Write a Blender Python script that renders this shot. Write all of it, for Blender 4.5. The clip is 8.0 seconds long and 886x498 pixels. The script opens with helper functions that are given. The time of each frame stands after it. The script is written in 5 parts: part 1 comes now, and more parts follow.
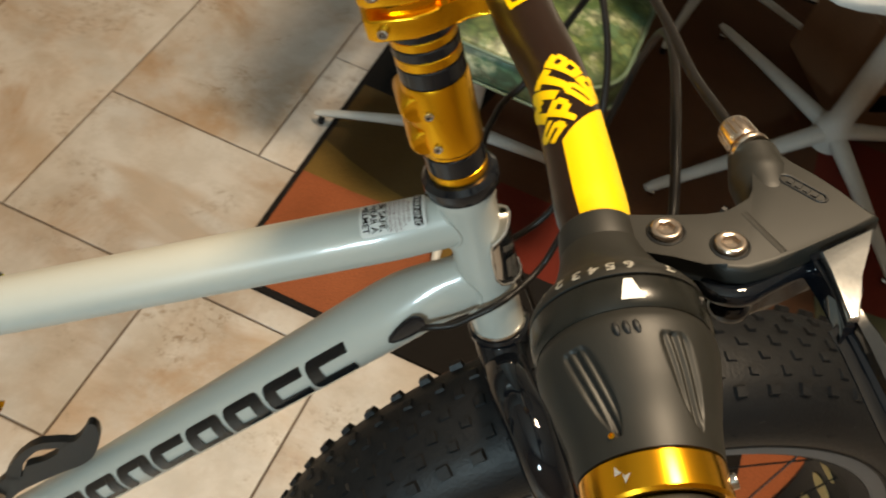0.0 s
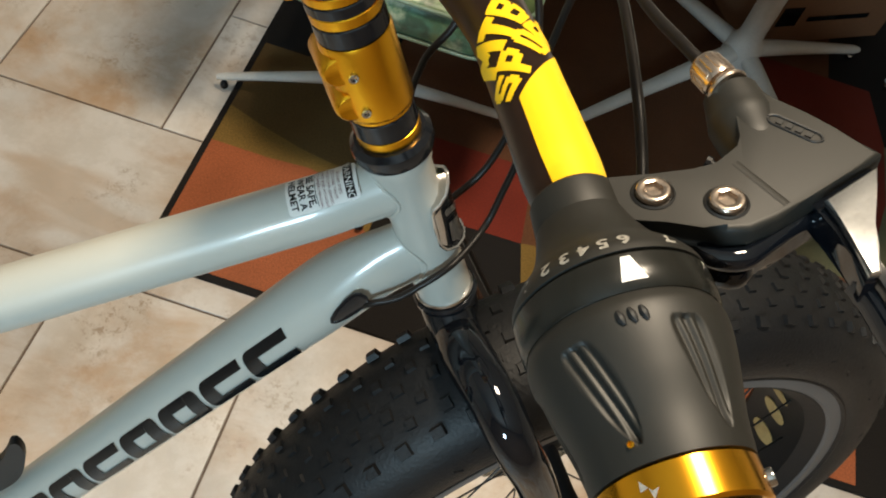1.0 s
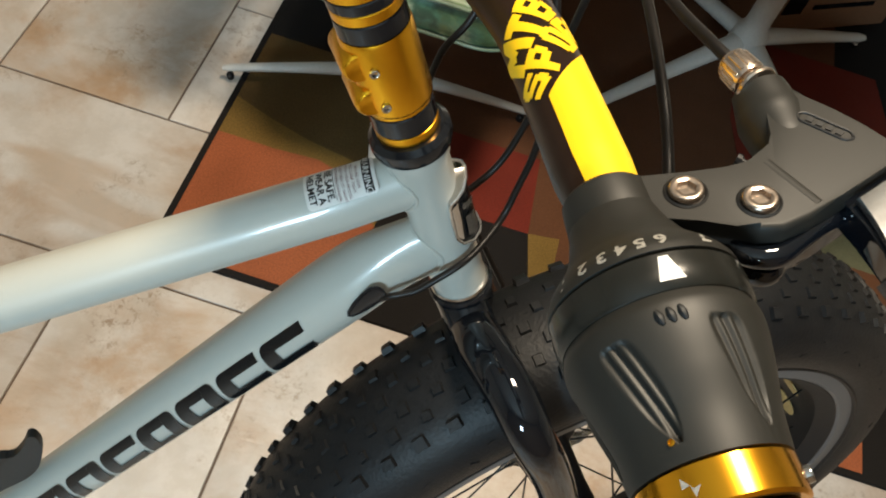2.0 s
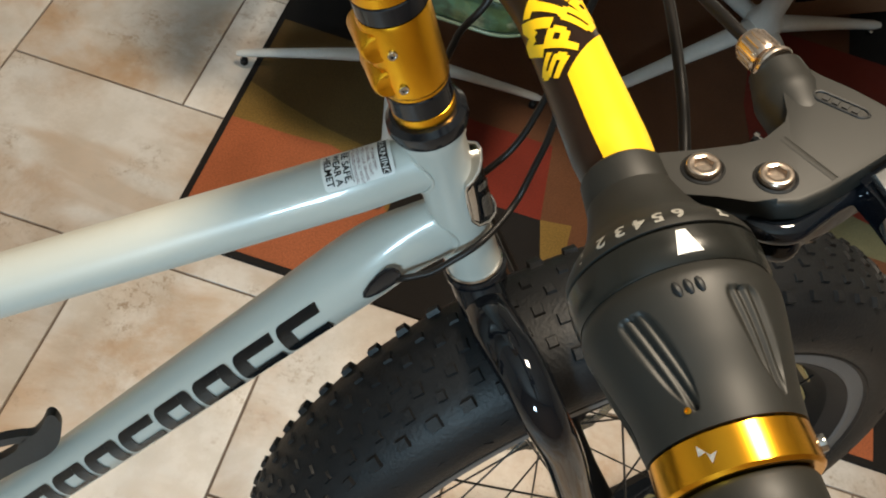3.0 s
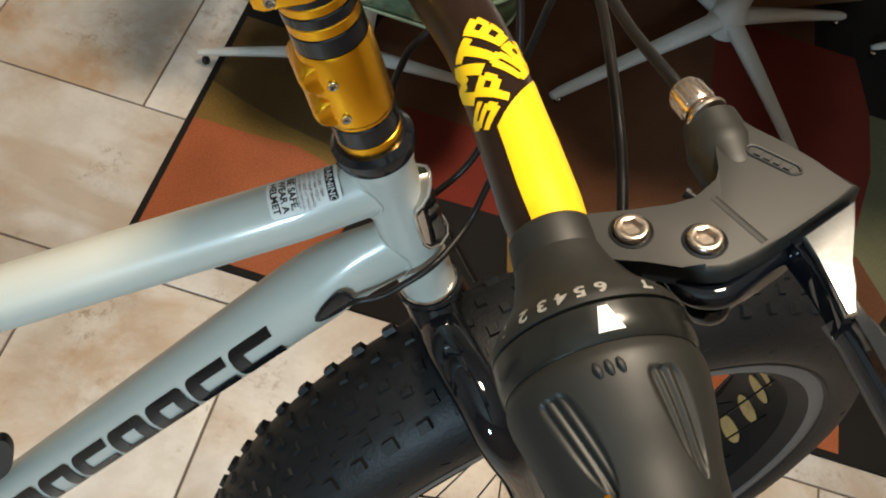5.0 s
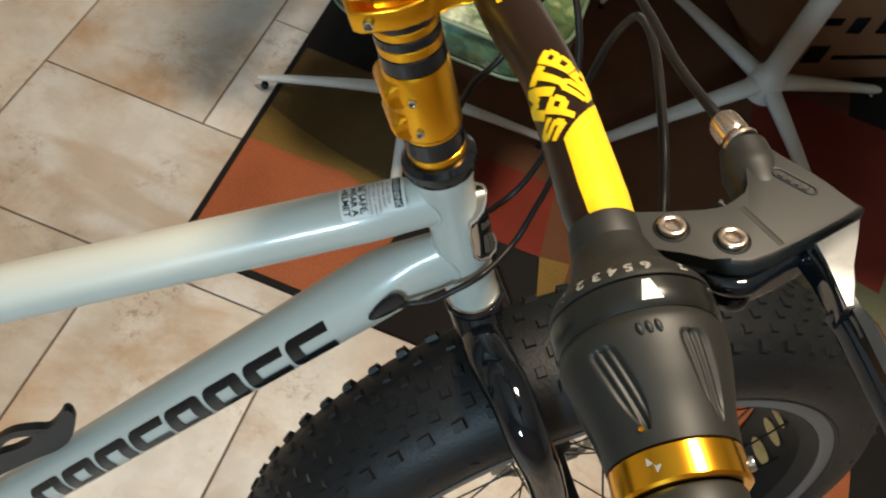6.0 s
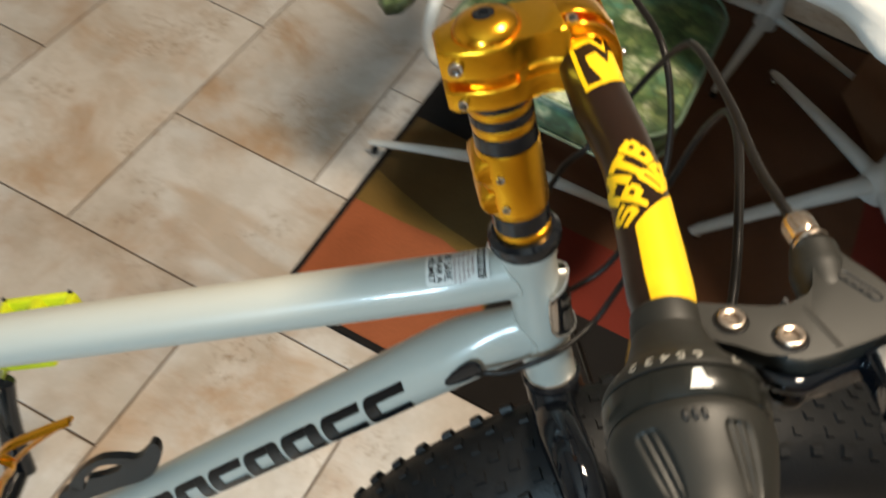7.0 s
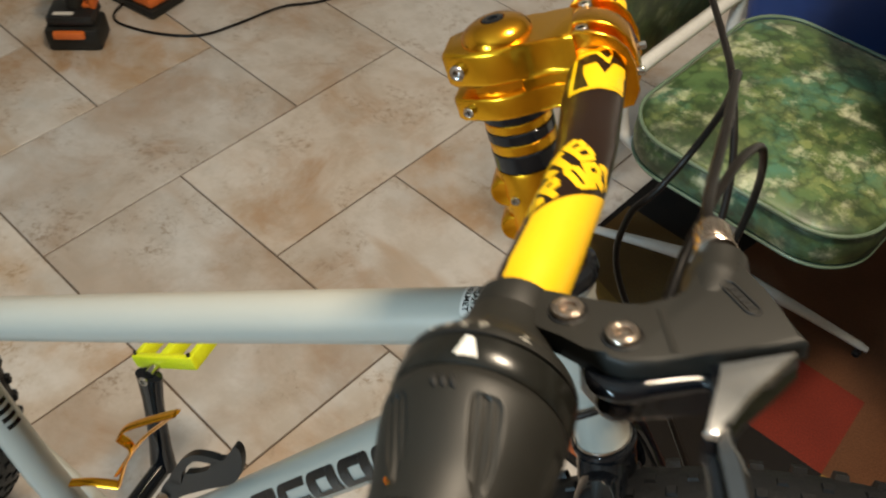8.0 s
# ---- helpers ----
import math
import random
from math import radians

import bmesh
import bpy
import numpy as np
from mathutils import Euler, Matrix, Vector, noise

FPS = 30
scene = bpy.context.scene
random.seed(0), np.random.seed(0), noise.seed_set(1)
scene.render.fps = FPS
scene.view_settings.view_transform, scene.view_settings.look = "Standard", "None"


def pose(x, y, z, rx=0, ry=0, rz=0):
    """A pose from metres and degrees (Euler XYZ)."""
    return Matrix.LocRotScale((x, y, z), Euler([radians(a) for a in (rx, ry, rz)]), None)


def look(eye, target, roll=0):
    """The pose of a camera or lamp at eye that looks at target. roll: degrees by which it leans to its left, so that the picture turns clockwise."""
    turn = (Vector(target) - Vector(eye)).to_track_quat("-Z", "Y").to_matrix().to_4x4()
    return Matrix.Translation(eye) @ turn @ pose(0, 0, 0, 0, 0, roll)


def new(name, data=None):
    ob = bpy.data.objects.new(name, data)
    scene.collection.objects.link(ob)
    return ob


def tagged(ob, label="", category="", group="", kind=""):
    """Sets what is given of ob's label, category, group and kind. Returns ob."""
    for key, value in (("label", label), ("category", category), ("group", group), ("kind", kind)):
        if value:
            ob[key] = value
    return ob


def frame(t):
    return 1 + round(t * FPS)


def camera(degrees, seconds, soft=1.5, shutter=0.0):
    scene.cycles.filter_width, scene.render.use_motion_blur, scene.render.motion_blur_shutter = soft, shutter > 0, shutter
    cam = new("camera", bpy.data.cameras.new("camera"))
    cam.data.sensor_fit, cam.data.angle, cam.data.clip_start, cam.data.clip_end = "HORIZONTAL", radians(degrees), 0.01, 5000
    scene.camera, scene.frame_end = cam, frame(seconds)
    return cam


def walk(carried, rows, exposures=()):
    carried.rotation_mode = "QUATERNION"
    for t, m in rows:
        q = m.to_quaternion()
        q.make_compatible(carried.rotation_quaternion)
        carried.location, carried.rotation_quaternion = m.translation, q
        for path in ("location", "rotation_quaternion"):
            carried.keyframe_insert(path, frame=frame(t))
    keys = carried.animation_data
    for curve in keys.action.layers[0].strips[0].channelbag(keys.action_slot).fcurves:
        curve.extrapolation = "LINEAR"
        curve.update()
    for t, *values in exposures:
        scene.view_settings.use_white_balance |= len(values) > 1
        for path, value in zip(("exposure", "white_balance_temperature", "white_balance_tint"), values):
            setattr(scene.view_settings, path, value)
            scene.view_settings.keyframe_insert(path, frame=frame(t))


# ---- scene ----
cam = camera(51.96, 8.0, soft=2.0, shutter=0.5)
# seconds, place in metres, turn in degrees
PATH = [
    (0, -0.0000, 0.0000, 1.3000, 35.376, -9.480, -0.000),
    (0.5, -0.0042, 0.0277, 1.2864, 34.417, -10.121, -6.213),
    (1, -0.0070, 0.0380, 1.2684, 33.379, -10.339, -7.881),
    (1.5, -0.0127, 0.0432, 1.2690, 33.029, -10.296, -8.233),
    (3, -0.0225, 0.0347, 1.2719, 31.857, -9.777, -7.427),
    (3.5, -0.0118, 0.0417, 1.2683, 31.536, -9.653, -7.848),
    (4, -0.0063, 0.0581, 1.2678, 30.987, -9.560, -8.735),
    (4.2, 0.0054, 0.0670, 1.2706, 30.932, -9.892, -8.879),
    (5.3, -0.0076, 0.0499, 1.2851, 31.262, -10.772, -8.640),
    (5.5, -0.0114, 0.0403, 1.2894, 31.682, -11.273, -7.134),
    (6, -0.0356, 0.0093, 1.3168, 33.048, -11.771, -4.140),
    (6.5, -0.0470, -0.0039, 1.3305, 34.592, -11.610, -1.455),
    (6.7, -0.0411, 0.0032, 1.3152, 34.913, -11.468, 0.521),
    (7, -0.0264, -0.0021, 1.3360, 36.041, -9.370, 3.641),
    (7.3, 0.0331, 0.0048, 1.3568, 38.089, -5.818, 9.656),
    (7.5, 0.0694, 0.0086, 1.3465, 38.789, -4.216, 12.887),
    (7.7, 0.1000, 0.0173, 1.3114, 39.982, -2.371, 17.291),
    (8, 0.1482, 0.0009, 1.3009, 41.321, -0.845, 21.075),
]
EXPOSURES = [(0.0, -0.13, 7150, 11), (0.5, -0.14, 6600, 10), (1.5, 0.0, 6280, 9), (3.0, -0.02, 6230, 9.5), (5.5, -0.03, 6250, 9.5), (6.5, -0.05, 6230, 9.5), (7.5, -0.12, 6400, 10), (8.0, -0.22, 6400, 10)]
walk(cam, [(t, pose(x, y, z, rx, ry, rz)) for t, x, y, z, rx, ry, rz in PATH], EXPOSURES)

# ---------------------------------------------------------------- light
world = bpy.data.worlds.new("room_air")
scene.world = world
world.use_nodes = True
world.node_tree.nodes["Background"].inputs["Color"].default_value = (1.0, 0.86, 0.72, 1)
world.node_tree.nodes["Background"].inputs["Strength"].default_value = 0.05


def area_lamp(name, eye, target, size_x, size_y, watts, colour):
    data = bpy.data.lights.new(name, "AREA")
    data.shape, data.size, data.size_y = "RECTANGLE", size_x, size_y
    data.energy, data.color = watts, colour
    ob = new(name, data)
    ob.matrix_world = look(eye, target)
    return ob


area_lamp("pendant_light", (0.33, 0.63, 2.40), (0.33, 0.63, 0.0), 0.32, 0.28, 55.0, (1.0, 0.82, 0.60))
area_lamp("window_light", (-0.69, -1.51, 1.52), (-0.64, 0.0, 1.40), 0.26, 0.31, 41.0, (0.60, 0.86, 1.0))

# ---------------------------------------------------------------- materials
def material(name, colour, rough=0.5, metal=0.0, coat=0.0, coat_rough=0.05, var=0.0, var_scale=8.0, bump=0.0, bump_scale=60.0,
             dark=None, spec=0.5, fine=0.0, fine_scale=220.0, rand=0.0):
    """A Principled surface with colour variation at two scales and a fine relief, in metres."""
    m = bpy.data.materials.new(name)
    m.use_nodes = True
    nt = m.node_tree
    n, link = nt.nodes, nt.links.new
    b = n["Principled BSDF"]
    b.inputs["Base Color"].default_value = (*colour, 1)
    b.inputs["Roughness"].default_value = rough
    b.inputs["Metallic"].default_value = metal
    b.inputs["Specular IOR Level"].default_value = spec
    b.inputs["Coat Weight"].default_value = coat
    b.inputs["Coat Roughness"].default_value = coat_rough
    tc = n.new("ShaderNodeTexCoord")
    if var or fine:
        big = n.new("ShaderNodeTexNoise")
        big.inputs["Scale"].default_value, big.inputs["Detail"].default_value = var_scale, 5
        link(tc.outputs["Object"], big.inputs["Vector"])
        small = n.new("ShaderNodeTexNoise")
        small.inputs["Scale"].default_value, small.inputs["Detail"].default_value = fine_scale, 3
        link(tc.outputs["Object"], small.inputs["Vector"])
        ramp = n.new("ShaderNodeMapRange")
        ramp.inputs["From Min"].default_value, ramp.inputs["From Max"].default_value = 0.32, 0.68
        link(big.outputs["Fac"], ramp.inputs["Value"])
        d = dark or tuple(c * (1 - var) for c in colour)
        mix = n.new("ShaderNodeMix")
        mix.data_type = "RGBA"
        mix.inputs["A"].default_value, mix.inputs["B"].default_value = (*d, 1), (*colour, 1)
        link(ramp.outputs["Result"], mix.inputs["Factor"])
        mul = n.new("ShaderNodeMapRange")
        mul.inputs["From Min"].default_value, mul.inputs["From Max"].default_value = 0.3, 0.7
        mul.inputs["To Min"].default_value, mul.inputs["To Max"].default_value = 1 - fine, 1 + fine * 0.5
        link(small.outputs["Fac"], mul.inputs["Value"])
        hsv = n.new("ShaderNodeHueSaturation")
        link(mix.outputs["Result"], hsv.inputs["Color"])
        if rand:
            info = n.new("ShaderNodeObjectInfo")
            rr = n.new("ShaderNodeMapRange")
            rr.inputs["To Min"].default_value, rr.inputs["To Max"].default_value = 1 - rand, 1 + rand
            link(info.outputs["Random"], rr.inputs["Value"])
            prod = n.new("ShaderNodeMath")
            prod.operation = "MULTIPLY"
            link(mul.outputs["Result"], prod.inputs[0])
            link(rr.outputs["Result"], prod.inputs[1])
            link(prod.outputs["Value"], hsv.inputs["Value"])
        else:
            link(mul.outputs["Result"], hsv.inputs["Value"])
        link(hsv.outputs["Color"], b.inputs["Base Color"])
        rm = n.new("ShaderNodeMapRange")
        rm.inputs["To Min"].default_value, rm.inputs["To Max"].default_value = max(rough - 0.5 * fine, 0.02), min(rough + 0.5 * fine, 1)
        link(small.outputs["Fac"], rm.inputs["Value"])
        link(rm.outputs["Result"], b.inputs["Roughness"])
    if bump:
        bn = n.new("ShaderNodeTexNoise")
        bn.inputs["Scale"].default_value, bn.inputs["Detail"].default_value = bump_scale, 6
        link(tc.outputs["Object"], bn.inputs["Vector"])
        bp = n.new("ShaderNodeBump")
        bp.inputs["Strength"].default_value, bp.inputs["Distance"].default_value = bump, 0.002
        link(bn.outputs["Fac"], bp.inputs["Height"])
        link(bp.outputs["Normal"], b.inputs["Normal"])
    return m


def tile_material():
    """Glazed stone-look tile: cream ground, rusty clouds, darker pitted patches; each tile has its own cut."""
    m = bpy.data.materials.new("stone_look_tile")
    m.use_nodes = True
    nt = m.node_tree
    n, link = nt.nodes, nt.links.new
    b = n["Principled BSDF"]
    tc, info = n.new("ShaderNodeTexCoord"), n.new("ShaderNodeObjectInfo")
    shift = n.new("ShaderNodeVectorMath")
    shift.operation = "MULTIPLY_ADD"
    link(info.outputs["Random"], shift.inputs[0])
    shift.inputs[1].default_value = (37.0, 53.0, 71.0)
    link(tc.outputs["Object"], shift.inputs[2])

    def cloud(scale, detail, lo, hi, rough=0.6, dist=0.0):
        t = n.new("ShaderNodeTexNoise")
        t.inputs["Scale"].default_value, t.inputs["Detail"].default_value = scale, detail
        t.inputs["Roughness"].default_value, t.inputs["Distortion"].default_value = rough, dist
        link(shift.outputs["Vector"], t.inputs["Vector"])
        r = n.new("ShaderNodeMapRange")
        r.inputs["From Min"].default_value, r.inputs["From Max"].default_value = lo, hi
        r.interpolation_type = "SMOOTHSTEP"
        link(t.outputs["Fac"], r.inputs["Value"])
        return r.outputs["Result"], t.outputs["Fac"]

    def blend(fac, a, c):
        x = n.new("ShaderNodeMix")
        x.data_type = "RGBA"
        link(fac, x.inputs["Factor"])
        for key, v in (("A", a), ("B", c)):
            if isinstance(v, tuple):
                x.inputs[key].default_value = (*v, 1)
            else:
                link(v, x.inputs[key])
        return x.outputs["Result"]

    rust, _ = cloud(4.2, 6, 0.43, 0.68, 0.65, 0.5)
    grey, _ = cloud(6.5, 5, 0.50, 0.75)
    stretch = n.new("ShaderNodeVectorMath")
    stretch.operation = "MULTIPLY"
    link(shift.outputs["Vector"], stretch.inputs[0])
    stretch.inputs[1].default_value = (1.0, 2.4, 1.0)
    veins = n.new("ShaderNodeTexNoise")
    veins.inputs["Scale"].default_value, veins.inputs["Detail"].default_value = 2.6, 4
    veins.inputs["Roughness"].default_value, veins.inputs["Distortion"].default_value = 0.5, 0.7
    link(stretch.outputs["Vector"], veins.inputs["Vector"])
    vein = n.new("ShaderNodeMapRange")
    vein.interpolation_type = "SMOOTHSTEP"
    vein.inputs["From Min"].default_value, vein.inputs["From Max"].default_value = 0.50, 0.68
    vein.inputs["To Max"].default_value = 0.75
    link(veins.outputs["Fac"], vein.inputs["Value"])
    pit, pits = cloud(58.0, 9, 0.50, 0.61, 0.85)
    where, _ = cloud(7.0, 5, 0.45, 0.64)
    both = n.new("ShaderNodeMath")
    both.operation = "MULTIPLY"
    link(pit, both.inputs[0])
    link(where, both.inputs[1])
    c = blend(rust, (0.575, 0.53, 0.485), (0.40, 0.282, 0.192))
    c = blend(grey, c, (0.50, 0.475, 0.445))
    c = blend(vein.outputs["Result"], c, (0.43, 0.318, 0.225))
    mott, _ = cloud(19.0, 7, 0.40, 0.62, 0.7)
    mo = n.new("ShaderNodeMath")
    mo.operation = "MULTIPLY"
    mo.inputs[1].default_value = 0.36
    link(mott, mo.inputs[0])
    c = blend(mo.outputs["Value"], c, (0.40, 0.345, 0.285))
    c = blend(both.outputs["Value"], c, (0.30, 0.225, 0.16))
    tone = n.new("ShaderNodeMapRange")
    tone.inputs["To Min"].default_value, tone.inputs["To Max"].default_value = 0.90, 1.06
    link(info.outputs["Random"], tone.inputs["Value"])
    hsv = n.new("ShaderNodeHueSaturation")
    link(c, hsv.inputs["Color"])
    link(tone.outputs["Result"], hsv.inputs["Value"])
    sat = n.new("ShaderNodeMapRange")
    sat.inputs["To Min"].default_value, sat.inputs["To Max"].default_value = 0.8, 1.4
    ten = n.new("ShaderNodeMath")
    ten.operation = "MULTIPLY"
    ten.inputs[1].default_value = 7.3
    frac = n.new("ShaderNodeMath")
    frac.operation = "FRACT"
    link(info.outputs["Random"], ten.inputs[0])
    link(ten.outputs["Value"], frac.inputs[0])
    link(frac.outputs["Value"], sat.inputs["Value"])
    link(sat.outputs["Result"], hsv.inputs["Saturation"])
    link(hsv.outputs["Color"], b.inputs["Base Color"])
    b.inputs["Roughness"].default_value = 0.31
    b.inputs["Specular IOR Level"].default_value = 1.0
    bp = n.new("ShaderNodeBump")
    bp.inputs["Strength"].default_value, bp.inputs["Distance"].default_value = 0.45, 0.0018
    link(pits, bp.inputs["Height"])
    link(bp.outputs["Normal"], b.inputs["Normal"])
    return m


def leaf_fabric():
    """Vinyl printed with clouds of leaves in greens, cream and teal."""
    m = bpy.data.materials.new("green_leaf_vinyl")
    m.use_nodes = True
    nt = m.node_tree
    n, link = nt.nodes, nt.links.new
    b = n["Principled BSDF"]
    tc = n.new("ShaderNodeTexCoord")

    def noise(scale, detail, rough, off):
        mp = n.new("ShaderNodeMapping")
        mp.inputs["Location"].default_value = (off, off * 0.7, off * 0.3)
        link(tc.outputs["Object"], mp.inputs["Vector"])
        t = n.new("ShaderNodeTexNoise")
        t.inputs["Scale"].default_value, t.inputs["Detail"].default_value, t.inputs["Roughness"].default_value = scale, detail, rough
        link(mp.outputs["Vector"], t.inputs["Vector"])
        return t

    def step(value, lo, hi, top=1.0):
        r = n.new("ShaderNodeMapRange")
        r.inputs["From Min"].default_value, r.inputs["From Max"].default_value, r.inputs["To Max"].default_value = lo, hi, top
        link(value, r.inputs["Value"])
        return r.outputs["Result"]

    def over(fac, under, top):
        x = n.new("ShaderNodeMix")
        x.data_type = "RGBA"
        link(fac, x.inputs[0])
        for sock, c in ((x.inputs[6], under), (x.inputs[7], top)):
            if isinstance(c, tuple):
                sock.default_value = (*c, 1)
            else:
                link(c, sock)
        return x.outputs[2]

    # wavy, leaf-sized cells
    warp = noise(34.0, 4, 0.6, 2.0)
    wv = n.new("ShaderNodeVectorMath")
    wv.operation = "MULTIPLY_ADD"
    link(warp.outputs["Color"], wv.inputs[0])
    wv.inputs[1].default_value = (0.045, 0.045, 0.045)
    link(tc.outputs["Object"], wv.inputs[2])
    leaf = n.new("ShaderNodeTexVoronoi")
    leaf.inputs["Scale"].default_value = 42.0
    link(wv.outputs["Vector"], leaf.inputs["Vector"])
    hue = n.new("ShaderNodeSeparateColor")
    link(leaf.outputs["Color"], hue.inputs["Color"])
    c = over(step(noise(7.0, 6, 0.6, 0.0).outputs["Fac"], 0.40, 0.58), (0.034, 0.066, 0.024), (0.085, 0.150, 0.055))
    c = over(step(noise(9.0, 6, 0.62, 5.0).outputs["Fac"], 0.50, 0.62), c, (0.070, 0.185, 0.125))
    cell = over(hue.outputs[0], (0.060, 0.105, 0.030), (0.290, 0.330, 0.120))
    c = over(step(noise(11.0, 7, 0.65, 9.0).outputs["Fac"], 0.44, 0.60, 0.75), c, cell)
    # pale blossoms where clumps thicken, dark gaps between leaves
    c = over(step(noise(16.0, 8, 0.7, 13.0).outputs["Fac"], 0.53, 0.66, 0.9), c, (0.50, 0.52, 0.36))
    c = over(step(leaf.outputs["Distance"], 0.42, 0.75, 0.65), c, (0.018, 0.036, 0.016))
    c = over(step(noise(6.0, 5, 0.6, 33.0).outputs["Fac"], 0.53, 0.62, 0.75), c, (0.014, 0.028, 0.013))
    link(c, b.inputs["Base Color"])
    b.inputs["Roughness"].default_value = 0.42
    fine = n.new("ShaderNodeTexNoise")
    fine.inputs["Scale"].default_value = 260.0
    link(tc.outputs["Object"], fine.inputs["Vector"])
    bp = n.new("ShaderNodeBump")
    bp.inputs["Strength"].default_value, bp.inputs["Distance"].default_value = 0.2, 0.001
    link(fine.outputs["Fac"], bp.inputs["Height"])
    link(bp.outputs["Normal"], b.inputs["Normal"])
    return m


TILE = tile_material()
GROUT = material("grout", (0.165, 0.118, 0.084), 0.9, var=0.3, fine=0.2, bump=0.4)
WALL = material("painted_wall", (0.74, 0.70, 0.64), 0.8, var=0.06, fine=0.03, bump=0.1, bump_scale=180)
WALL_BOUNCE = material("tan_bounce_wall", (0.42, 0.33, 0.25), 0.7, var=0.12, fine=0.06, bump=0.1, bump_scale=180)
CEIL = material("ceiling_paint", (0.84, 0.82, 0.79), 0.9, var=0.04, fine=0.02)
PAINT = material("grey_frame_paint", (0.43, 0.432, 0.39), 0.38, coat=0.42, coat_rough=0.06, var=0.04, var_scale=5, fine=0.006, fine_scale=300)
BLACK_GLOSS = material("black_gloss_paint", (0.003, 0.004, 0.006), 0.05, spec=0.5, var=0.1, fine=0.02)
GOLD = material("gold_anodised", (0.95, 0.48, 0.022), 0.27, metal=1.0, var=0.03, var_scale=30)
GOLD_BRIGHT = material("gold_polished", (1.0, 0.47, 0.025), 0.19, metal=1.0, var=0.03, var_scale=30)
SPACER = material("black_spacer", (0.006, 0.007, 0.009), 0.13, var=0.1, fine=0.1)
BAR = material("dark_brown_bar", (0.016, 0.0075, 0.0045), 0.30, spec=0.25, var=0.15, fine=0.05)
YELLOW = material("yellow_decal", (0.84, 0.505, 0.002), 0.44, var=0.03, fine=0.02)
RUBBER = material("grip_rubber", (0.0125, 0.0120, 0.0096), 0.50, var=0.12, var_scale=25, fine=0.06, fine_scale=800, spec=0.4)
PLASTIC = material("black_plastic", (0.0125, 0.0120, 0.0098), 0.52, var=0.1, var_scale=25, fine=0.05, fine_scale=700, spec=0.35)
# darker than PLASTIC: recess shade put into the colour, also plain dark parts
PLASTIC_DARK = material("dark_plastic_recess_shade", (0.009, 0.009, 0.009), 0.5, var=0.1, fine=0.1)
TYRE = material("tyre_rubber", (0.0050, 0.0056, 0.0068), 0.52, spec=0.33, var=0.3, var_scale=14, fine=0.25, fine_scale=400, bump=0.25, bump_scale=350)
RIM = material("grey_black_rim", (0.112, 0.116, 0.122), 0.42, metal=0.3, var=0.12, fine=0.08)
RIM_IN = material("black_rim", (0.008, 0.008, 0.009), 0.55, spec=0.25, var=0.1, fine=0.1)
STRIP = material("tan_rim_strip", (0.50, 0.34, 0.13), 0.7, var=0.15, var_scale=60, fine=0.15)
SPOKE = material("black_spoke", (0.02, 0.02, 0.02), 0.3, metal=0.6, var=0.1, fine=0.1)
CHROME = material("chromed_steel", (0.60, 0.58, 0.55), 0.14, metal=1.0, var=0.06, var_scale=90, fine=0.06, fine_scale=900)
NICKEL = material("warm_bolt_steel", (0.66, 0.54, 0.44), 0.24, metal=1.0, var=0.1, var_scale=200, fine=0.08, fine_scale=900)
SILVER = material("brushed_aluminium", (0.80, 0.80, 0.79), 0.25, metal=1.0, var=0.05, fine=0.06, fine_scale=700)
SILVER_DARKENED = material("darkened_silver", (0.16, 0.155, 0.15), 0.22, metal=1.0, var=0.1, var_scale=40, fine=0.06, fine_scale=700)
CABLE = material("cable_housing", (0.008, 0.0066, 0.0058), 0.40, spec=0.22, var=0.1, fine=0.08)
RING = material("ring_plastic", (0.010, 0.010, 0.008), 0.24, spec=0.4, var=0.1, fine=0.08)
# greyer than white_ink so the small print reads soft and dim
DIM_INK = material("dim_white_ink", (0.29, 0.28, 0.25), 0.6, var=0.3, var_scale=500, fine=0.2, fine_scale=1500)
WHITE_INK = material("white_ink", (0.75, 0.74, 0.70), 0.5, var=0.1, var_scale=300, fine=0.05)
LABEL = material("white_label", (0.66, 0.645, 0.61), 0.45, var=0.03, fine=0.02)
INK = material("black_ink", (0.006, 0.007, 0.008), 0.16, spec=0.45, var=0.1, fine=0.03)
INK_RED = material("dark_red_ink", (0.16, 0.045, 0.03), 0.5, var=0.1, fine=0.05)
NEON = material("neon_yellow_plastic", (0.66, 0.70, 0.010), 0.4, var=0.1, fine=0.08)
LEG = material("grey_white_enamel", (0.56, 0.55, 0.52), 0.38, var=0.08, var_scale=20, fine=0.06)
LEAF = leaf_fabric()
PIPING = material("pale_green_piping", (0.13, 0.19, 0.13), 0.4, var=0.2, var_scale=30, fine=0.1)
CLOTH = material("white_tablecloth", (0.62, 0.63, 0.62), 0.85, var=0.10, var_scale=18, fine=0.06, fine_scale=600, bump=0.3, bump_scale=500)
BLUE = material("blue_plastic", (0.010, 0.055, 0.27), 0.45, var=0.1, fine=0.06)
CARTON = material("brown_carton", (0.20, 0.095, 0.045), 0.8, var=0.15, fine=0.1)
ORANGE = material("orange_plastic", (0.72, 0.16, 0.025), 0.4, var=0.08, fine=0.06)
WOOL = dict(rough=0.95, var=0.18, var_scale=9, fine=0.35, fine_scale=380, bump=0.8, bump_scale=420, spec=0.2)
RUG_TERRA = material("rug_terracotta", (0.32, 0.095, 0.038), **WOOL)
RUG_OLIVE = material("rug_olive_brown", (0.105, 0.062, 0.020), **WOOL)
RUG_OCHRE = material("rug_ochre", (0.19, 0.115, 0.028), **WOOL)
RUG_BLACK = material("rug_black", (0.011, 0.009, 0.008), **WOOL)
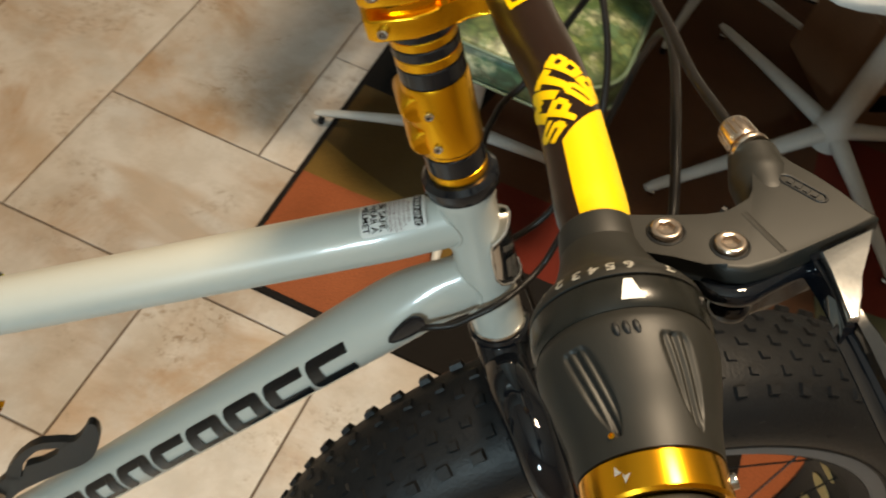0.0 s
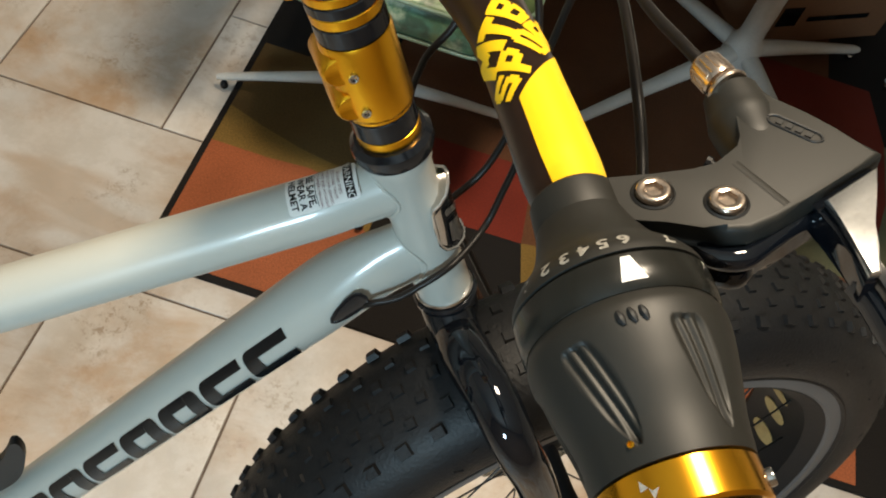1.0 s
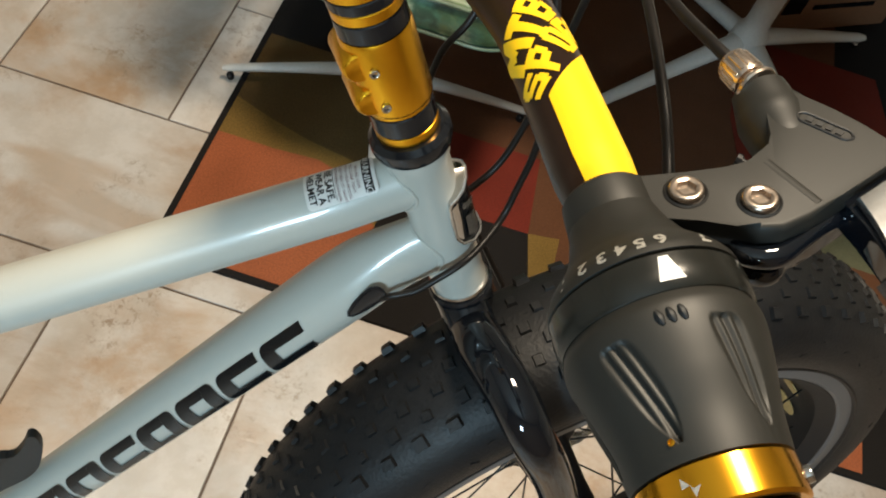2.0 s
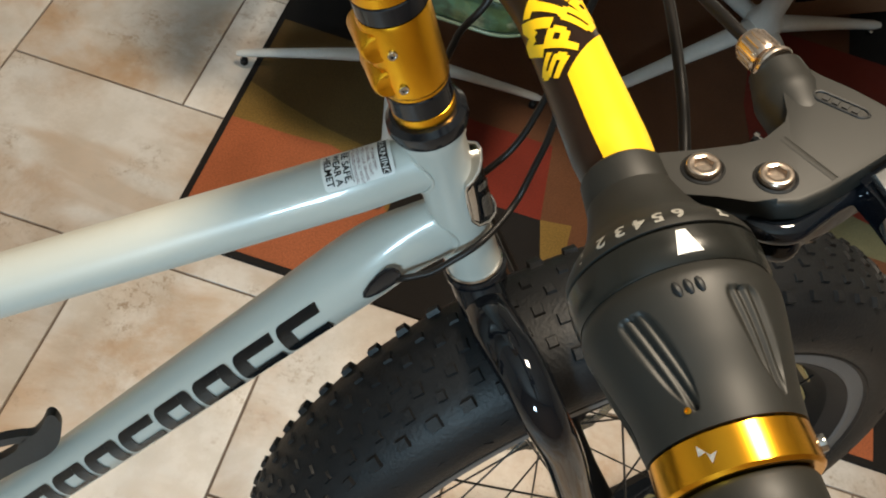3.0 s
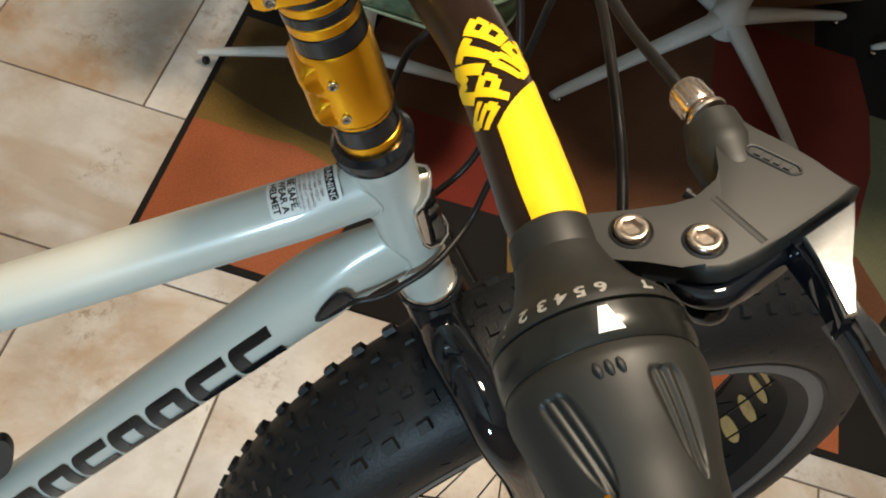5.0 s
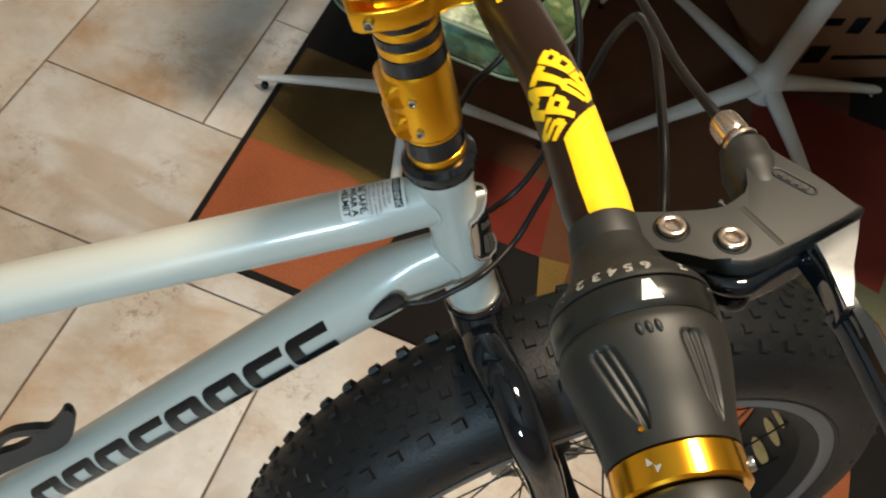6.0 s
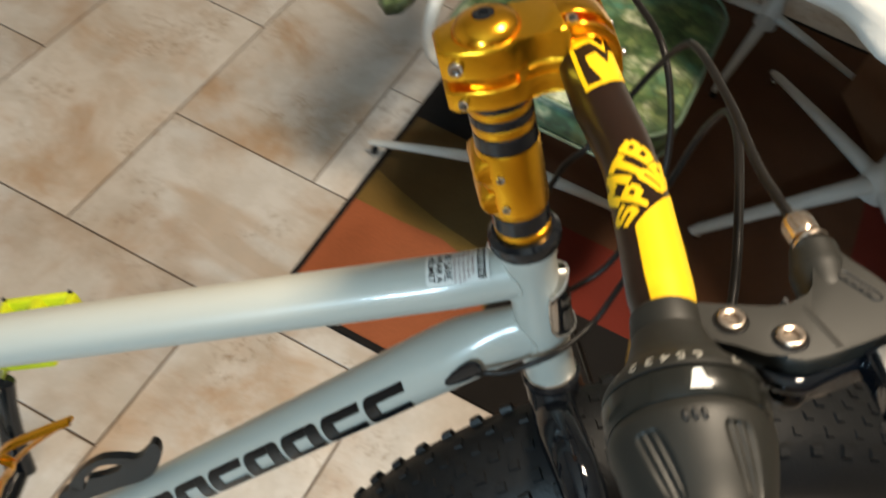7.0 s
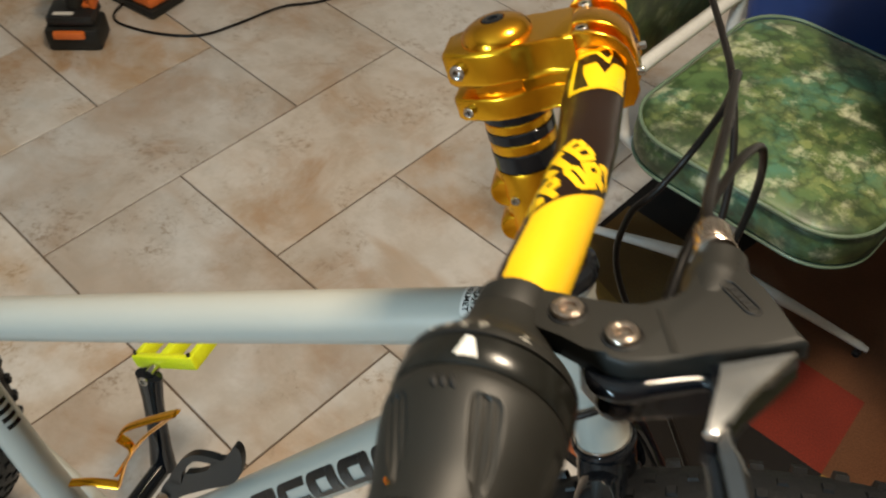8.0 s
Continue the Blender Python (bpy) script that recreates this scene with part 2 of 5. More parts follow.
RUG_RED = material("rug_deep_red", (0.16, 0.022, 0.012), **WOOL)
RUG_BROWN = material("rug_dark_brown", (0.115, 0.048, 0.022), **WOOL)
RUG_GREEN = material("rug_grey_green", (0.13, 0.13, 0.075), **WOOL)


# ---------------------------------------------------------------- mesh helpers
def finish(bm, name, mats, angle=35):
    bmesh.ops.recalc_face_normals(bm, faces=bm.faces)
    lim = radians(angle)
    for f in bm.faces:
        f.smooth = True
    for e in bm.edges:
        if len(e.link_faces) == 2 and e.calc_face_angle(0.0) > lim:
            e.smooth = False
    me = bpy.data.meshes.new(name)
    bm.to_mesh(me)
    bm.free()
    for m in (mats if isinstance(mats, (list, tuple)) else [mats]):
        me.materials.append(m)
    return me


def part(name, bm, mat, parent=None, label="", angle=35):
    """One mesh object under a thing or a part; the mesh is in its thing's own frame."""
    ob = new(name, finish(bm, name, mat, angle))
    if parent is not None:
        ob.parent = parent
    if label:
        tagged(ob, label)
    return ob


def thing(name, label, category, group="", m=None, kind=""):
    ob = new(name)
    ob.empty_display_size = 0.05
    if m is not None:
        ob.matrix_world = m
    return tagged(ob, label, category, group, kind)


def frames_along(pts):
    pts = [Vector(p) for p in pts]
    tans = []
    for i in range(len(pts)):
        a, b = pts[max(i - 1, 0)], pts[min(i + 1, len(pts) - 1)]
        tans.append((b - a).normalized())
    up = Vector((0, 0, 1)) if abs(tans[0].z) < 0.9 else Vector((0, 1, 0))
    nrm = (up - tans[0] * up.dot(tans[0])).normalized()
    out = []
    for i, p in enumerate(pts):
        if i:
            q = tans[i - 1].rotation_difference(tans[i])
            nrm = q @ nrm
            nrm = (nrm - tans[i] * nrm.dot(tans[i])).normalized()
        out.append((p, tans[i], nrm, tans[i].cross(nrm)))
    return out


def spline(pts, steps=8):
    """A smooth line through the points (Catmull-Rom)."""
    P = [Vector(p) for p in pts]
    P = [2 * P[0] - P[1]] + P + [2 * P[-1] - P[-2]]
    out = []
    for i in range(1, len(P) - 2):
        a, b, c, d = P[i - 1:i + 3]
        for k in range(steps):
            t = k / steps
            out.append(0.5 * (2 * b + (c - a) * t + (2 * a - 5 * b + 4 * c - d) * t * t + (3 * b - a - 3 * c + d) * t ** 3))
    out.append(P[-2])
    return out


def sweep(bm, pts, radius, n=20, caps=True, flat=None):
    """A round (or flattened) tube along the points; radius is a number or one for each point."""
    fr = frames_along(pts)
    rings = []
    for i, (p, t, u, v) in enumerate(fr):
        r = radius[i] if isinstance(radius, (list, tuple)) else radius
        ru, rv = (r, r) if flat is None else (r * flat[0], r * flat[1])
        rings.append([bm.verts.new(p + u * (ru * math.cos(2 * math.pi * k / n)) + v * (rv * math.sin(2 * math.pi * k / n))) for k in range(n)])
    for a, b in zip(rings, rings[1:]):
        for k in range(n):
            bm.faces.new((a[k], a[(k + 1) % n], b[(k + 1) % n], b[k]))
    if caps:
        bm.faces.new(rings[0][::-1])
        bm.faces.new(rings[-1])
    return bm


def lerp_list(vals, count):
    out = []
    for i in range(count):
        s = i / (count - 1) * (len(vals) - 1)
        k = min(int(s), len(vals) - 2)
        out.append(vals[k] + (vals[k + 1] - vals[k]) * (s - k))
    return out


def lathe(bm, profile, origin, axis, n=40, close=True):
    """Turns a profile of (radius, height) round the axis through origin."""
    axis = Vector(axis).normalized()
    ref = Vector((0, 1, 0)) if abs(axis.y) < 0.9 else Vector((1, 0, 0))
    u = (ref - axis * ref.dot(axis)).normalized()
    v = axis.cross(u)
    o = Vector(origin)
    rings = []
    for r, h in profile:
        if r < 1e-6:
            rings.append([bm.verts.new(o + axis * h)])
        else:
            rings.append([bm.verts.new(o + axis * h + (u * math.cos(2 * math.pi * k / n) + v * math.sin(2 * math.pi * k / n)) * r) for k in range(n)])
    for a, b in zip(rings, rings[1:]):
        for k in range(n):
            j = (k + 1) % n
            if len(a) == 1 and len(b) > 1:
                bm.faces.new((a[0], b[k], b[j]))
            elif len(b) == 1 and len(a) > 1:
                bm.faces.new((a[k], b[0], a[j]))
            elif len(a) > 1:
                bm.faces.new((a[k], a[j], b[j], b[k]))
    if close:
        for ring in (rings[0], rings[-1]):
            if len(ring) > 2:
                bm.faces.new(ring)
    return bm


def box(bm, size, m=None, bevel=0.0, segs=2):
    got = bmesh.ops.create_cube(bm, size=1.0, matrix=(m or Matrix()) @ Matrix.Diagonal((*size, 1)))
    if bevel:
        edges = {e for v in got["verts"] for e in v.link_edges}
        bmesh.ops.bevel(bm, geom=list(edges), offset=bevel, segments=segs, affect="EDGES", profile=0.5)
    return bm


def prism(bm, outline, depth, m=None, bevel=0.0, segs=2):
    """A plate: the outline (x, y) raised by depth along z, its rims rounded, laid by m."""
    m = m or Matrix()
    low = [bm.verts.new(m @ Vector((x, y, 0))) for x, y in outline]
    top = [bm.verts.new(m @ Vector((x, y, depth))) for x, y in outline]
    faces = [bm.faces.new(low[::-1]), bm.faces.new(top)]
    k = len(outline)
    for i in range(k):
        faces.append(bm.faces.new((low[i], low[(i + 1) % k], top[(i + 1) % k], top[i])))
    if bevel:
        rims = {e for f in faces[:2] for e in f.edges}
        bmesh.ops.bevel(bm, geom=list(rims), offset=bevel, segments=segs, affect="EDGES", profile=0.5)
    return bm


def rounded(w, h, r, steps=5):
    """A rectangle w x h about the origin with rounded corners."""
    out = []
    for cx, cy, a0 in ((w / 2 - r, h / 2 - r, 0), (-w / 2 + r, h / 2 - r, 90), (-w / 2 + r, -h / 2 + r, 180), (w / 2 - r, -h / 2 + r, 270)):
        for k in range(steps + 1):
            a = radians(a0 + 90 * k / steps)
            out.append((cx + r * math.cos(a), cy + r * math.sin(a)))
    return out


def axes(x, y, origin):
    """The pose whose x and y axes point along the given ways."""
    x = Vector(x).normalized()
    z = x.cross(Vector(y)).normalized()
    y = z.cross(x)
    m = Matrix((x, y, z)).transposed().to_4x4()
    m.translation = origin
    return m


def patch(bm, u0, u1, v0, v1, place, nu=8, nv=8, keep=None):
    """A sheet over a curved surface: place(u, v) gives its points."""
    g = [[bm.verts.new(place(u0 + (u1 - u0) * i / nu, v0 + (v1 - v0) * j / nv)) for j in range(nv + 1)] for i in range(nu + 1)]
    for i in range(nu):
        for j in range(nv):
            bm.faces.new((g[i][j], g[i + 1][j], g[i + 1][j + 1], g[i][j + 1]))
    return bm


def shape_on(bm, outline, place, cut=0.002):
    """A plane outline (u, v), cut fine, laid on a curved surface by place(u, v)."""
    tmp = bmesh.new()
    tmp.faces.new([tmp.verts.new((u, v, 0)) for u, v in outline])
    us, vs = [p[0] for p in outline], [p[1] for p in outline]
    for lo, hi, nor in ((min(us), max(us), (1, 0, 0)), (min(vs), max(vs), (0, 1, 0))):
        k = min(int((hi - lo) / cut), 60)
        for i in range(1, k + 1):
            c = lo + (hi - lo) * i / (k + 1)
            bmesh.ops.bisect_plane(tmp, geom=tmp.verts[:] + tmp.edges[:] + tmp.faces[:], plane_co=(c * nor[0], c * nor[1], 0), plane_no=nor)
    ids = {}
    for f in tmp.faces:
        vs_ = []
        for v in f.verts:
            key = (round(v.co.x, 6), round(v.co.y, 6))
            if key not in ids:
                ids[key] = bm.verts.new(place(v.co.x, v.co.y))
            vs_.append(ids[key])
        if len(set(vs_)) == len(vs_):
            try:
                bm.faces.new(vs_)
            except ValueError:
                pass
    tmp.free()
    return bm


def letters(bm, text, size, place, centre=True, bold=0.0, cut=0.0):
    """Writing in the built-in font, laid on a surface by place(u, v)."""
    cu = bpy.data.curves.new("writing", "FONT")
    cu.body, cu.size, cu.offset = text, size, bold * size
    if centre:
        cu.align_x = "CENTER"
    ob = bpy.data.objects.new("writing", cu)
    scene.collection.objects.link(ob)
    me = bpy.data.meshes.new_from_object(ob.evaluated_get(bpy.context.evaluated_depsgraph_get()))
    tmp = bmesh.new()
    tmp.from_mesh(me)
    if cut:
        for axis in (0, 1):
            at = [v.co[axis] for v in tmp.verts]
            nor = (1, 0, 0) if axis == 0 else (0, 1, 0)
            for i in range(1, int((max(at) - min(at)) / cut)):
                c = min(at) + cut * i
                bmesh.ops.bisect_plane(tmp, geom=tmp.verts[:] + tmp.edges[:] + tmp.faces[:], plane_co=(c * nor[0], c * nor[1], 0), plane_no=nor)
        tmp.verts.index_update()
    vs = [bm.verts.new(place(v.co.x, v.co.y)) for v in tmp.verts]
    for f in tmp.faces:
        try:
            bm.faces.new([vs[v.index] for v in f.verts])
        except ValueError:
            pass
    tmp.free()
    bpy.data.meshes.remove(me)
    bpy.data.objects.remove(ob)
    bpy.data.curves.remove(cu)
    return bm


# ---------------------------------------------------------------- room
PITCH, GRID_TURN, GRID_O = 0.3085, -22.94, (-0.8148, 1.0623)
GRID = pose(GRID_O[0], GRID_O[1], 0, 0, 0, GRID_TURN) @ Matrix.Diagonal((PITCH, PITCH, 1, 1))


def on_grid(a, b, z=0.0):
    return GRID @ Vector((a, b, z))


def slab(name, size, at, mat, label, bevel=0.0):
    bm = bmesh.new()
    box(bm, size, Matrix.Translation(at), bevel)
    return tagged(part(name, bm, mat), label, "room", kind="structure")


X0, X1, Y0, Y1, ZC = -3.2, 3.4, -1.48, 4.0, 2.5
floor = slab("floor", (X1 - X0, Y1 - Y0, 0.10), ((X0 + X1) / 2, (Y0 + Y1) / 2, -0.0535), GROUT, "brown grout bed under stone-look floor tiles")
slab("wall_north", (X1 - X0 + 0.3, 0.15, ZC), ((X0 + X1) / 2, Y1 + 0.075, ZC / 2), WALL, "plain warm beige painted wall")
# Added unseen wall; its tan is chosen to tone reflections and bounce light.
WX0, WX1, WZ0, WZ1 = -0.86, -0.52, 1.32, 1.72
bm = bmesh.new()
for x0, x1, z0, z1 in ((X0 - 0.15, WX0, 0, ZC), (WX1, X1 + 0.15, 0, ZC), (WX0, WX1, 0, WZ0), (WX0, WX1, WZ1, ZC)):
    box(bm, (x1 - x0, 0.15, z1 - z0), Matrix.Translation(((x0 + x1) / 2, Y0 - 0.075, (z0 + z1) / 2)))
tagged(part("wall_south", bm, WALL_BOUNCE), "added unseen tan wall that tones reflections, with a small window", "room", kind="structure")
bm = bmesh.new()
for x, z, w, h in ((WX0 + 0.02, (WZ0 + WZ1) / 2, 0.04, WZ1 - WZ0), (WX1 - 0.02, (WZ0 + WZ1) / 2, 0.04, WZ1 - WZ0), ((WX0 + WX1) / 2, WZ0 + 0.02, WX1 - WX0 - 0.08, 0.04), ((WX0 + WX1) / 2, WZ1 - 0.02, WX1 - WX0 - 0.08, 0.04)):
    box(bm, (w, 0.06, h), Matrix.Translation((x, Y0 - 0.08, z)), 0.003, 1)
tagged(part("window_1", bm, LEG), "small white-framed daylight window high in the wall", "window", kind="structure")
slab("wall_west", (0.15, Y1 - Y0, ZC), (X0 - 0.075, (Y0 + Y1) / 2, ZC / 2), WALL, "plain warm beige painted wall")
slab("wall_east", (0.15, Y1 - Y0, ZC), (X1 + 0.075, (Y0 + Y1) / 2, ZC / 2), WALL, "plain warm beige painted wall")
slab("ceiling", (X1 - X0, Y1 - Y0, 0.12), ((X0 + X1) / 2, (Y0 + Y1) / 2, ZC + 0.06), CEIL, "plain off-white ceiling")

# ---------------------------------------------------------------- rug
RUG_LOW, RUG_LEFT, RUG_H = 0.165, 2.255, 0.009


def build_rug():
    rug = thing("rug", "patchwork wool rug in terracotta, brown, red and black", "rug")
    a1, b1 = 7.6, 4.6
    e = 0.035
    bm = bmesh.new()
    c = [(RUG_LEFT, RUG_LOW), (a1, RUG_LOW), (a1, b1), (RUG_LEFT, b1)]
    d = [(RUG_LEFT + e, RUG_LOW + e), (a1 - e, RUG_LOW + e), (a1 - e, b1 - e), (RUG_LEFT + e, b1 - e)]
    for i in range(4):
        j = (i + 1) % 4
        q = [c[i], c[j], d[j], d[i]]
        low = [bm.verts.new(on_grid(a, b, 0.0005)) for a, b in q]
        top = [bm.verts.new(on_grid(a, b, RUG_H)) for a, b in q]
        bm.faces.new(top)
        bm.faces.new(low[::-1])
        for k in range(4):
            bm.faces.new((low[k], low[(k + 1) % 4], top[(k + 1) % 4], top[k]))
    part("border", bm, RUG_BLACK, rug, "black bound rug edge")
    A, B = RUG_LEFT + e, RUG_LOW + e
    # colour fields as outlines in the floor grid
    fields = [
        (RUG_TERRA, [(A, B), (3.22, B), (3.30, 0.72), (3.10, 0.98), (2.87, 1.04), (2.62, 1.02), (A, 1.02)]),
        (RUG_OCHRE, [(A, 1.02), (2.62, 1.02), (2.87, 1.04), (3.10, 0.98), (3.30, 0.72), (3.30, 0.98), (3.10, 1.10), (2.78, 1.15), (2.52, 1.22), (A, 1.30)]),
        (RUG_OLIVE, [(A, 1.30), (2.52, 1.22), (2.78, 1.15), (3.10, 1.10), (3.30, 0.98), (3.36, 1.55), (3.0, 1.85), (A, 1.85)]),
        (RUG_BLACK, [(A, 1.85), (3.0, 1.85), (3.1, 2.5), (A, 2.5)]),
        (RUG_BLACK, [(3.22, B), (4.12, B), (4.19, 0.66), (4.12, 1.00), (3.30, 0.98), (3.30, 0.72)]),
        (RUG_RED, [(3.30, 0.98), (4.12, 1.00), (4.08, 1.55), (3.36, 1.55)]),
        (RUG_OCHRE, [(4.19, 0.66), (4.30, 0.66), (4.30, 1.03), (4.12, 1.00)]),
        (RUG_BLACK, [(4.12, B), (5.15, B), (5.15, 0.62), (4.30, 0.66), (4.19, 0.66)]),
        (RUG_BROWN, [(4.30, 0.66), (5.15, 0.62), (5.4, 1.5), (5.2, 2.4), (4.0, 2.4), (3.36, 1.55), (4.08, 1.55), (4.12, 1.00), (4.30, 1.03)]),
        (RUG_TERRA, [(5.15, B), (6.09, B), (6.09, 0.62), (5.15, 0.62)]),
        (RUG_BLACK, [(6.09, B), (a1 - e, B), (a1 - e, 1.2), (6.4, 1.2), (6.09, 0.62)]),
        (RUG_BROWN, [(5.15, 0.62), (6.09, 0.62), (6.4, 1.2), (6.2, 1.5), (5.4, 1.5)]),
        (RUG_GREEN, [(5.4, 1.5), (6.2, 1.5), (6.2, 1.72), (5.9, 1.78), (5.36, 1.72)]),
        (RUG_RED, [(5.36, 1.72), (5.9, 1.78), (6.2, 1.72), (6.3, 2.2), (5.25, 2.2)]),
        (RUG_GREEN, [(6.2, 1.5), (6.4, 1.2), (a1 - e, 1.2), (a1 - e, 2.7), (6.3, 2.7), (6.3, 2.2), (6.2, 1.72)]),
        (RUG_RED, [(5.25, 2.2), (6.3, 2.2), (6.3, 2.7), (6.2, 3.2), (5.2, 3.2), (5.2, 2.4)]),
        (RUG_BROWN, [(3.0, 1.85), (3.36, 1.55), (4.0, 2.4), (5.2, 2.4), (5.2, 3.2), (3.15, 3.2), (3.1, 2.5)]),
        (RUG_TERRA, [(A, 2.5), (3.1, 2.5), (3.15, 3.2), (A, 3.2)]),
        (RUG_BLACK, [(6.3, 2.7), (a1 - e, 2.7), (a1 - e, b1 - e), (5.9, b1 - e), (5.9, 3.2), (6.2, 3.2)]),
        (RUG_BROWN, [(A, 3.2), (5.9, 3.2), (5.9, b1 - e), (A, b1 - e)]),
    ]
    for mat, line in fields:
        bm = bmesh.new()
        low = [bm.verts.new(on_grid(a, b, 0.0005)) for a, b in line]
        top = [bm.verts.new(on_grid(a, b, RUG_H - 0.001)) for a, b in line]
        bm.faces.new(top)
        bm.faces.new(low[::-1])
        for k in range(len(line)):
            j = (k + 1) % len(line)
            bm.faces.new((low[k], low[j], top[j], top[k]))
        part("colour_field", bm, mat, rug)
    return rug


build_rug()

# ---------------------------------------------------------------- bicycle
LEAN_BIKE = 7.5
BIKE_M = pose(0, 0.2771, 0, -LEAN_BIKE, 0, 0)
bike = thing("bicycle", "grey fat-tyre bicycle with gold stem leaning on its stand", "bicycle", m=BIKE_M)
AX = Vector((-0.3588, 0, 0.9334))
AX_O = Vector((0.0910, 0, 0.8442))
TURN_BAR = 10.4
STEER = Matrix.Translation(AX_O) @ Matrix.Rotation(radians(TURN_BAR), 4, AX) @ Matrix.Translation(-AX_O)
STEM_M = STEER @ axes((0.9334, 0, 0.3588), (0, 1, 0), AX_O)


def on_axis(h):
    return AX_O + AX * h


def turned(name, profile, mat, parent, label="", h0=0.0, n=48):
    bm = bmesh.new()
    lathe(bm, profile, on_axis(h0), AX, n)
    return part(name, bm, mat, parent, label)


# -- frame tubes
TT_A, TT_B, TT_R = Vector((0.1018, 0, 0.816)), Vector((-0.545, 0, 0.536)), 0.0215
DT = [(0.1242, 0, 0.7553), (0.0712, 0, 0.7143), (-0.0034, 0, 0.6284), (-0.1515, 0, 0.4538), (-0.2808, 0, 0.3057), (-0.385, 0, 0.205)]
frame_part = part("frame", lathe(bmesh.new(), [(0.0190, -0.1486), (0.0203, -0.1482), (0.0204, -0.1470), (0.0201, -0.120), (0.0195, -0.075), (0.0196, -0.012), (0.0212, -0.008), (0.0212, 0.002), (0.019, 0.003)], on_axis(0), AX, 48),
                  PAINT, bike, "glossy light grey head tube and frame")


def drawn_in(bm, reach=0.075, least=0.66):
    """Narrows a tube sideways where it runs into the head tube."""
    for v in bm.verts:
        away = (AX_O - v.co - AX * (AX_O - v.co).dot(AX))
        f = min(max((Vector((away.x, 0, away.z)).length - 0.012) / reach, 0.0), 1.0)
        v.co.y *= least + (1 - least) * f * f * (3 - 2 * f)
    return bm


def weld(parent, a, d, r, least):
    """A weld bead where a tube of radius r that starts at a and runs along d leaves the head tube."""
    d = d.normalized()
    u, side = d.cross(Vector((0, 1, 0))).normalized(), Vector((0, 1, 0))
    ring = []
    for k in range(61):
        t = 2 * math.pi * k / 60
        base = a + u * (math.cos(t) * r) + side * (math.sin(t) * r * (least + 0.06))
        f = 0.0
        while f < 0.06:
            q = base + d * f
            w = q - AX_O
            if (w - AX * w.dot(AX)).length > 0.0198:
                break
            f += 0.0005
        ring.append(base + d * f + side * (0.0002 * math.sin(k * 7.3)))
    bm = bmesh.new()
    sweep(bm, ring, 0.0013, 8, caps=False)
    part("weld_bead", bm, PAINT, parent)


bm = bmesh.new()
sweep(bm, [TT_A.lerp(TT_B, i / 60) for i in range(61)], lerp_list([0.0205, 0.0215, 0.0222, 0.0222, 0.0215], 61), 40)
part("top_tube", drawn_in(bm, 0.05, 0.82), PAINT, frame_part)
bm = bmesh.new()
dt_line = spline(DT, 16)
sweep(bm, dt_line, lerp_list([0.0265, 0.0272, 0.0265, 0.0252, 0.0245, 0.0240], len(dt_line)), 40)
part("down_tube", drawn_in(bm, 0.075, 0.66), PAINT, frame_part)
bm = bmesh.new()
sweep(bm, [(-0.560, 0, 0.585), (-0.515, 0, 0.43), (-0.470, 0, 0.305), (-0.415, 0, 0.200)], 0.0200, 32)
part("seat_tube", bm, PAINT, frame_part)
weld(frame_part, TT_A, TT_B - TT_A, 0.0206, 0.82)
weld(frame_part, Vector(DT[0]), Vector(DT[1]) - Vector(DT[0]), 0.0266, 0.66)
bm = bmesh.new()
sweep(bm, [(-0.40, -0.045, 0.200), (-0.40, 0.045, 0.200)], 0.024, 28)
part("bottom_bracket", bm, PAINT, frame_part)
for s in (-1, 1):
    bm = bmesh.new()
    sweep(bm, spline([(-0.43, s * 0.035, 0.200), (-0.52, s * 0.060, 0.205), (-0.70, s * 0.097, 0.270), (-0.876, s * 0.10, 0.364)], 6), 0.0115, 16)
    part("chain_stay", bm, PAINT, frame_part)
    bm = bmesh.new()
    sweep(bm, spline([(-0.555, s * 0.02, 0.55), (-0.62, s * 0.065, 0.52), (-0.77, s * 0.095, 0.44), (-0.876, s * 0.10, 0.364)], 6), 0.0095, 16)
    part("seat_stay", bm, PAINT, frame_part)


def tt_place(r):
    """On the top tube: u metres round towards the right side from the crest, v metres back from the head."""
    d = (TT_B - TT_A).normalized()
    side = Vector((0, -1, 0))
    up = side.cross(d).normalized()
    if up.z < 0:
        up = -up
    return lambda u, v: TT_A + d * v + (up * math.cos(u / TT_R) + side * math.sin(u / TT_R)) * r


# -- warning label, reading round the tube
place = tt_place(TT_R + 0.0003)
place_ink = tt_place(TT_R + 0.0006)
U0, V0, LH, LW = 0.0042, 0.0275, 0.0285, 0.047
lab = part("warning_label", shape_on(bmesh.new(), [(U0 + x, V0 + LW / 2 + y) for x, y in rounded(LH, LW, 0.003)], place), LABEL, bike, "white warning label with black print")
bm = bmesh.new()
shape_on(bm, [(U0 + x, V0 + 0.0055 + y) for x, y in rounded(LH - 0.003, 0.006, 0.001)], place_ink)
part("black_band", bm, INK, lab)
place_top = tt_place(TT_R + 0.0009)
part("label_writing", letters(bmesh.new(), "WARNING:", 0.0060, lambda u, v: place_top(U0 + u, V0 + 0.0077 - v)), LABEL, lab, "white word on black")
small = bmesh.new()
for i, line in enumerate(("BE SURE STEM", "BOLTS ARE TIGHT.", "CHECK YOUR BRAKES.", "DO NOT RIDE AT NIGHT.", "SEE OWNERS MANUAL.")):
    letters(small, line, 0.0027, lambda u, v, k=i: place_ink(U0 + u, V0 + 0.0128 + 0.0033 * k - v))
part("label_writing", small, INK_RED, lab, "small dark print")
shape = bmesh.new()
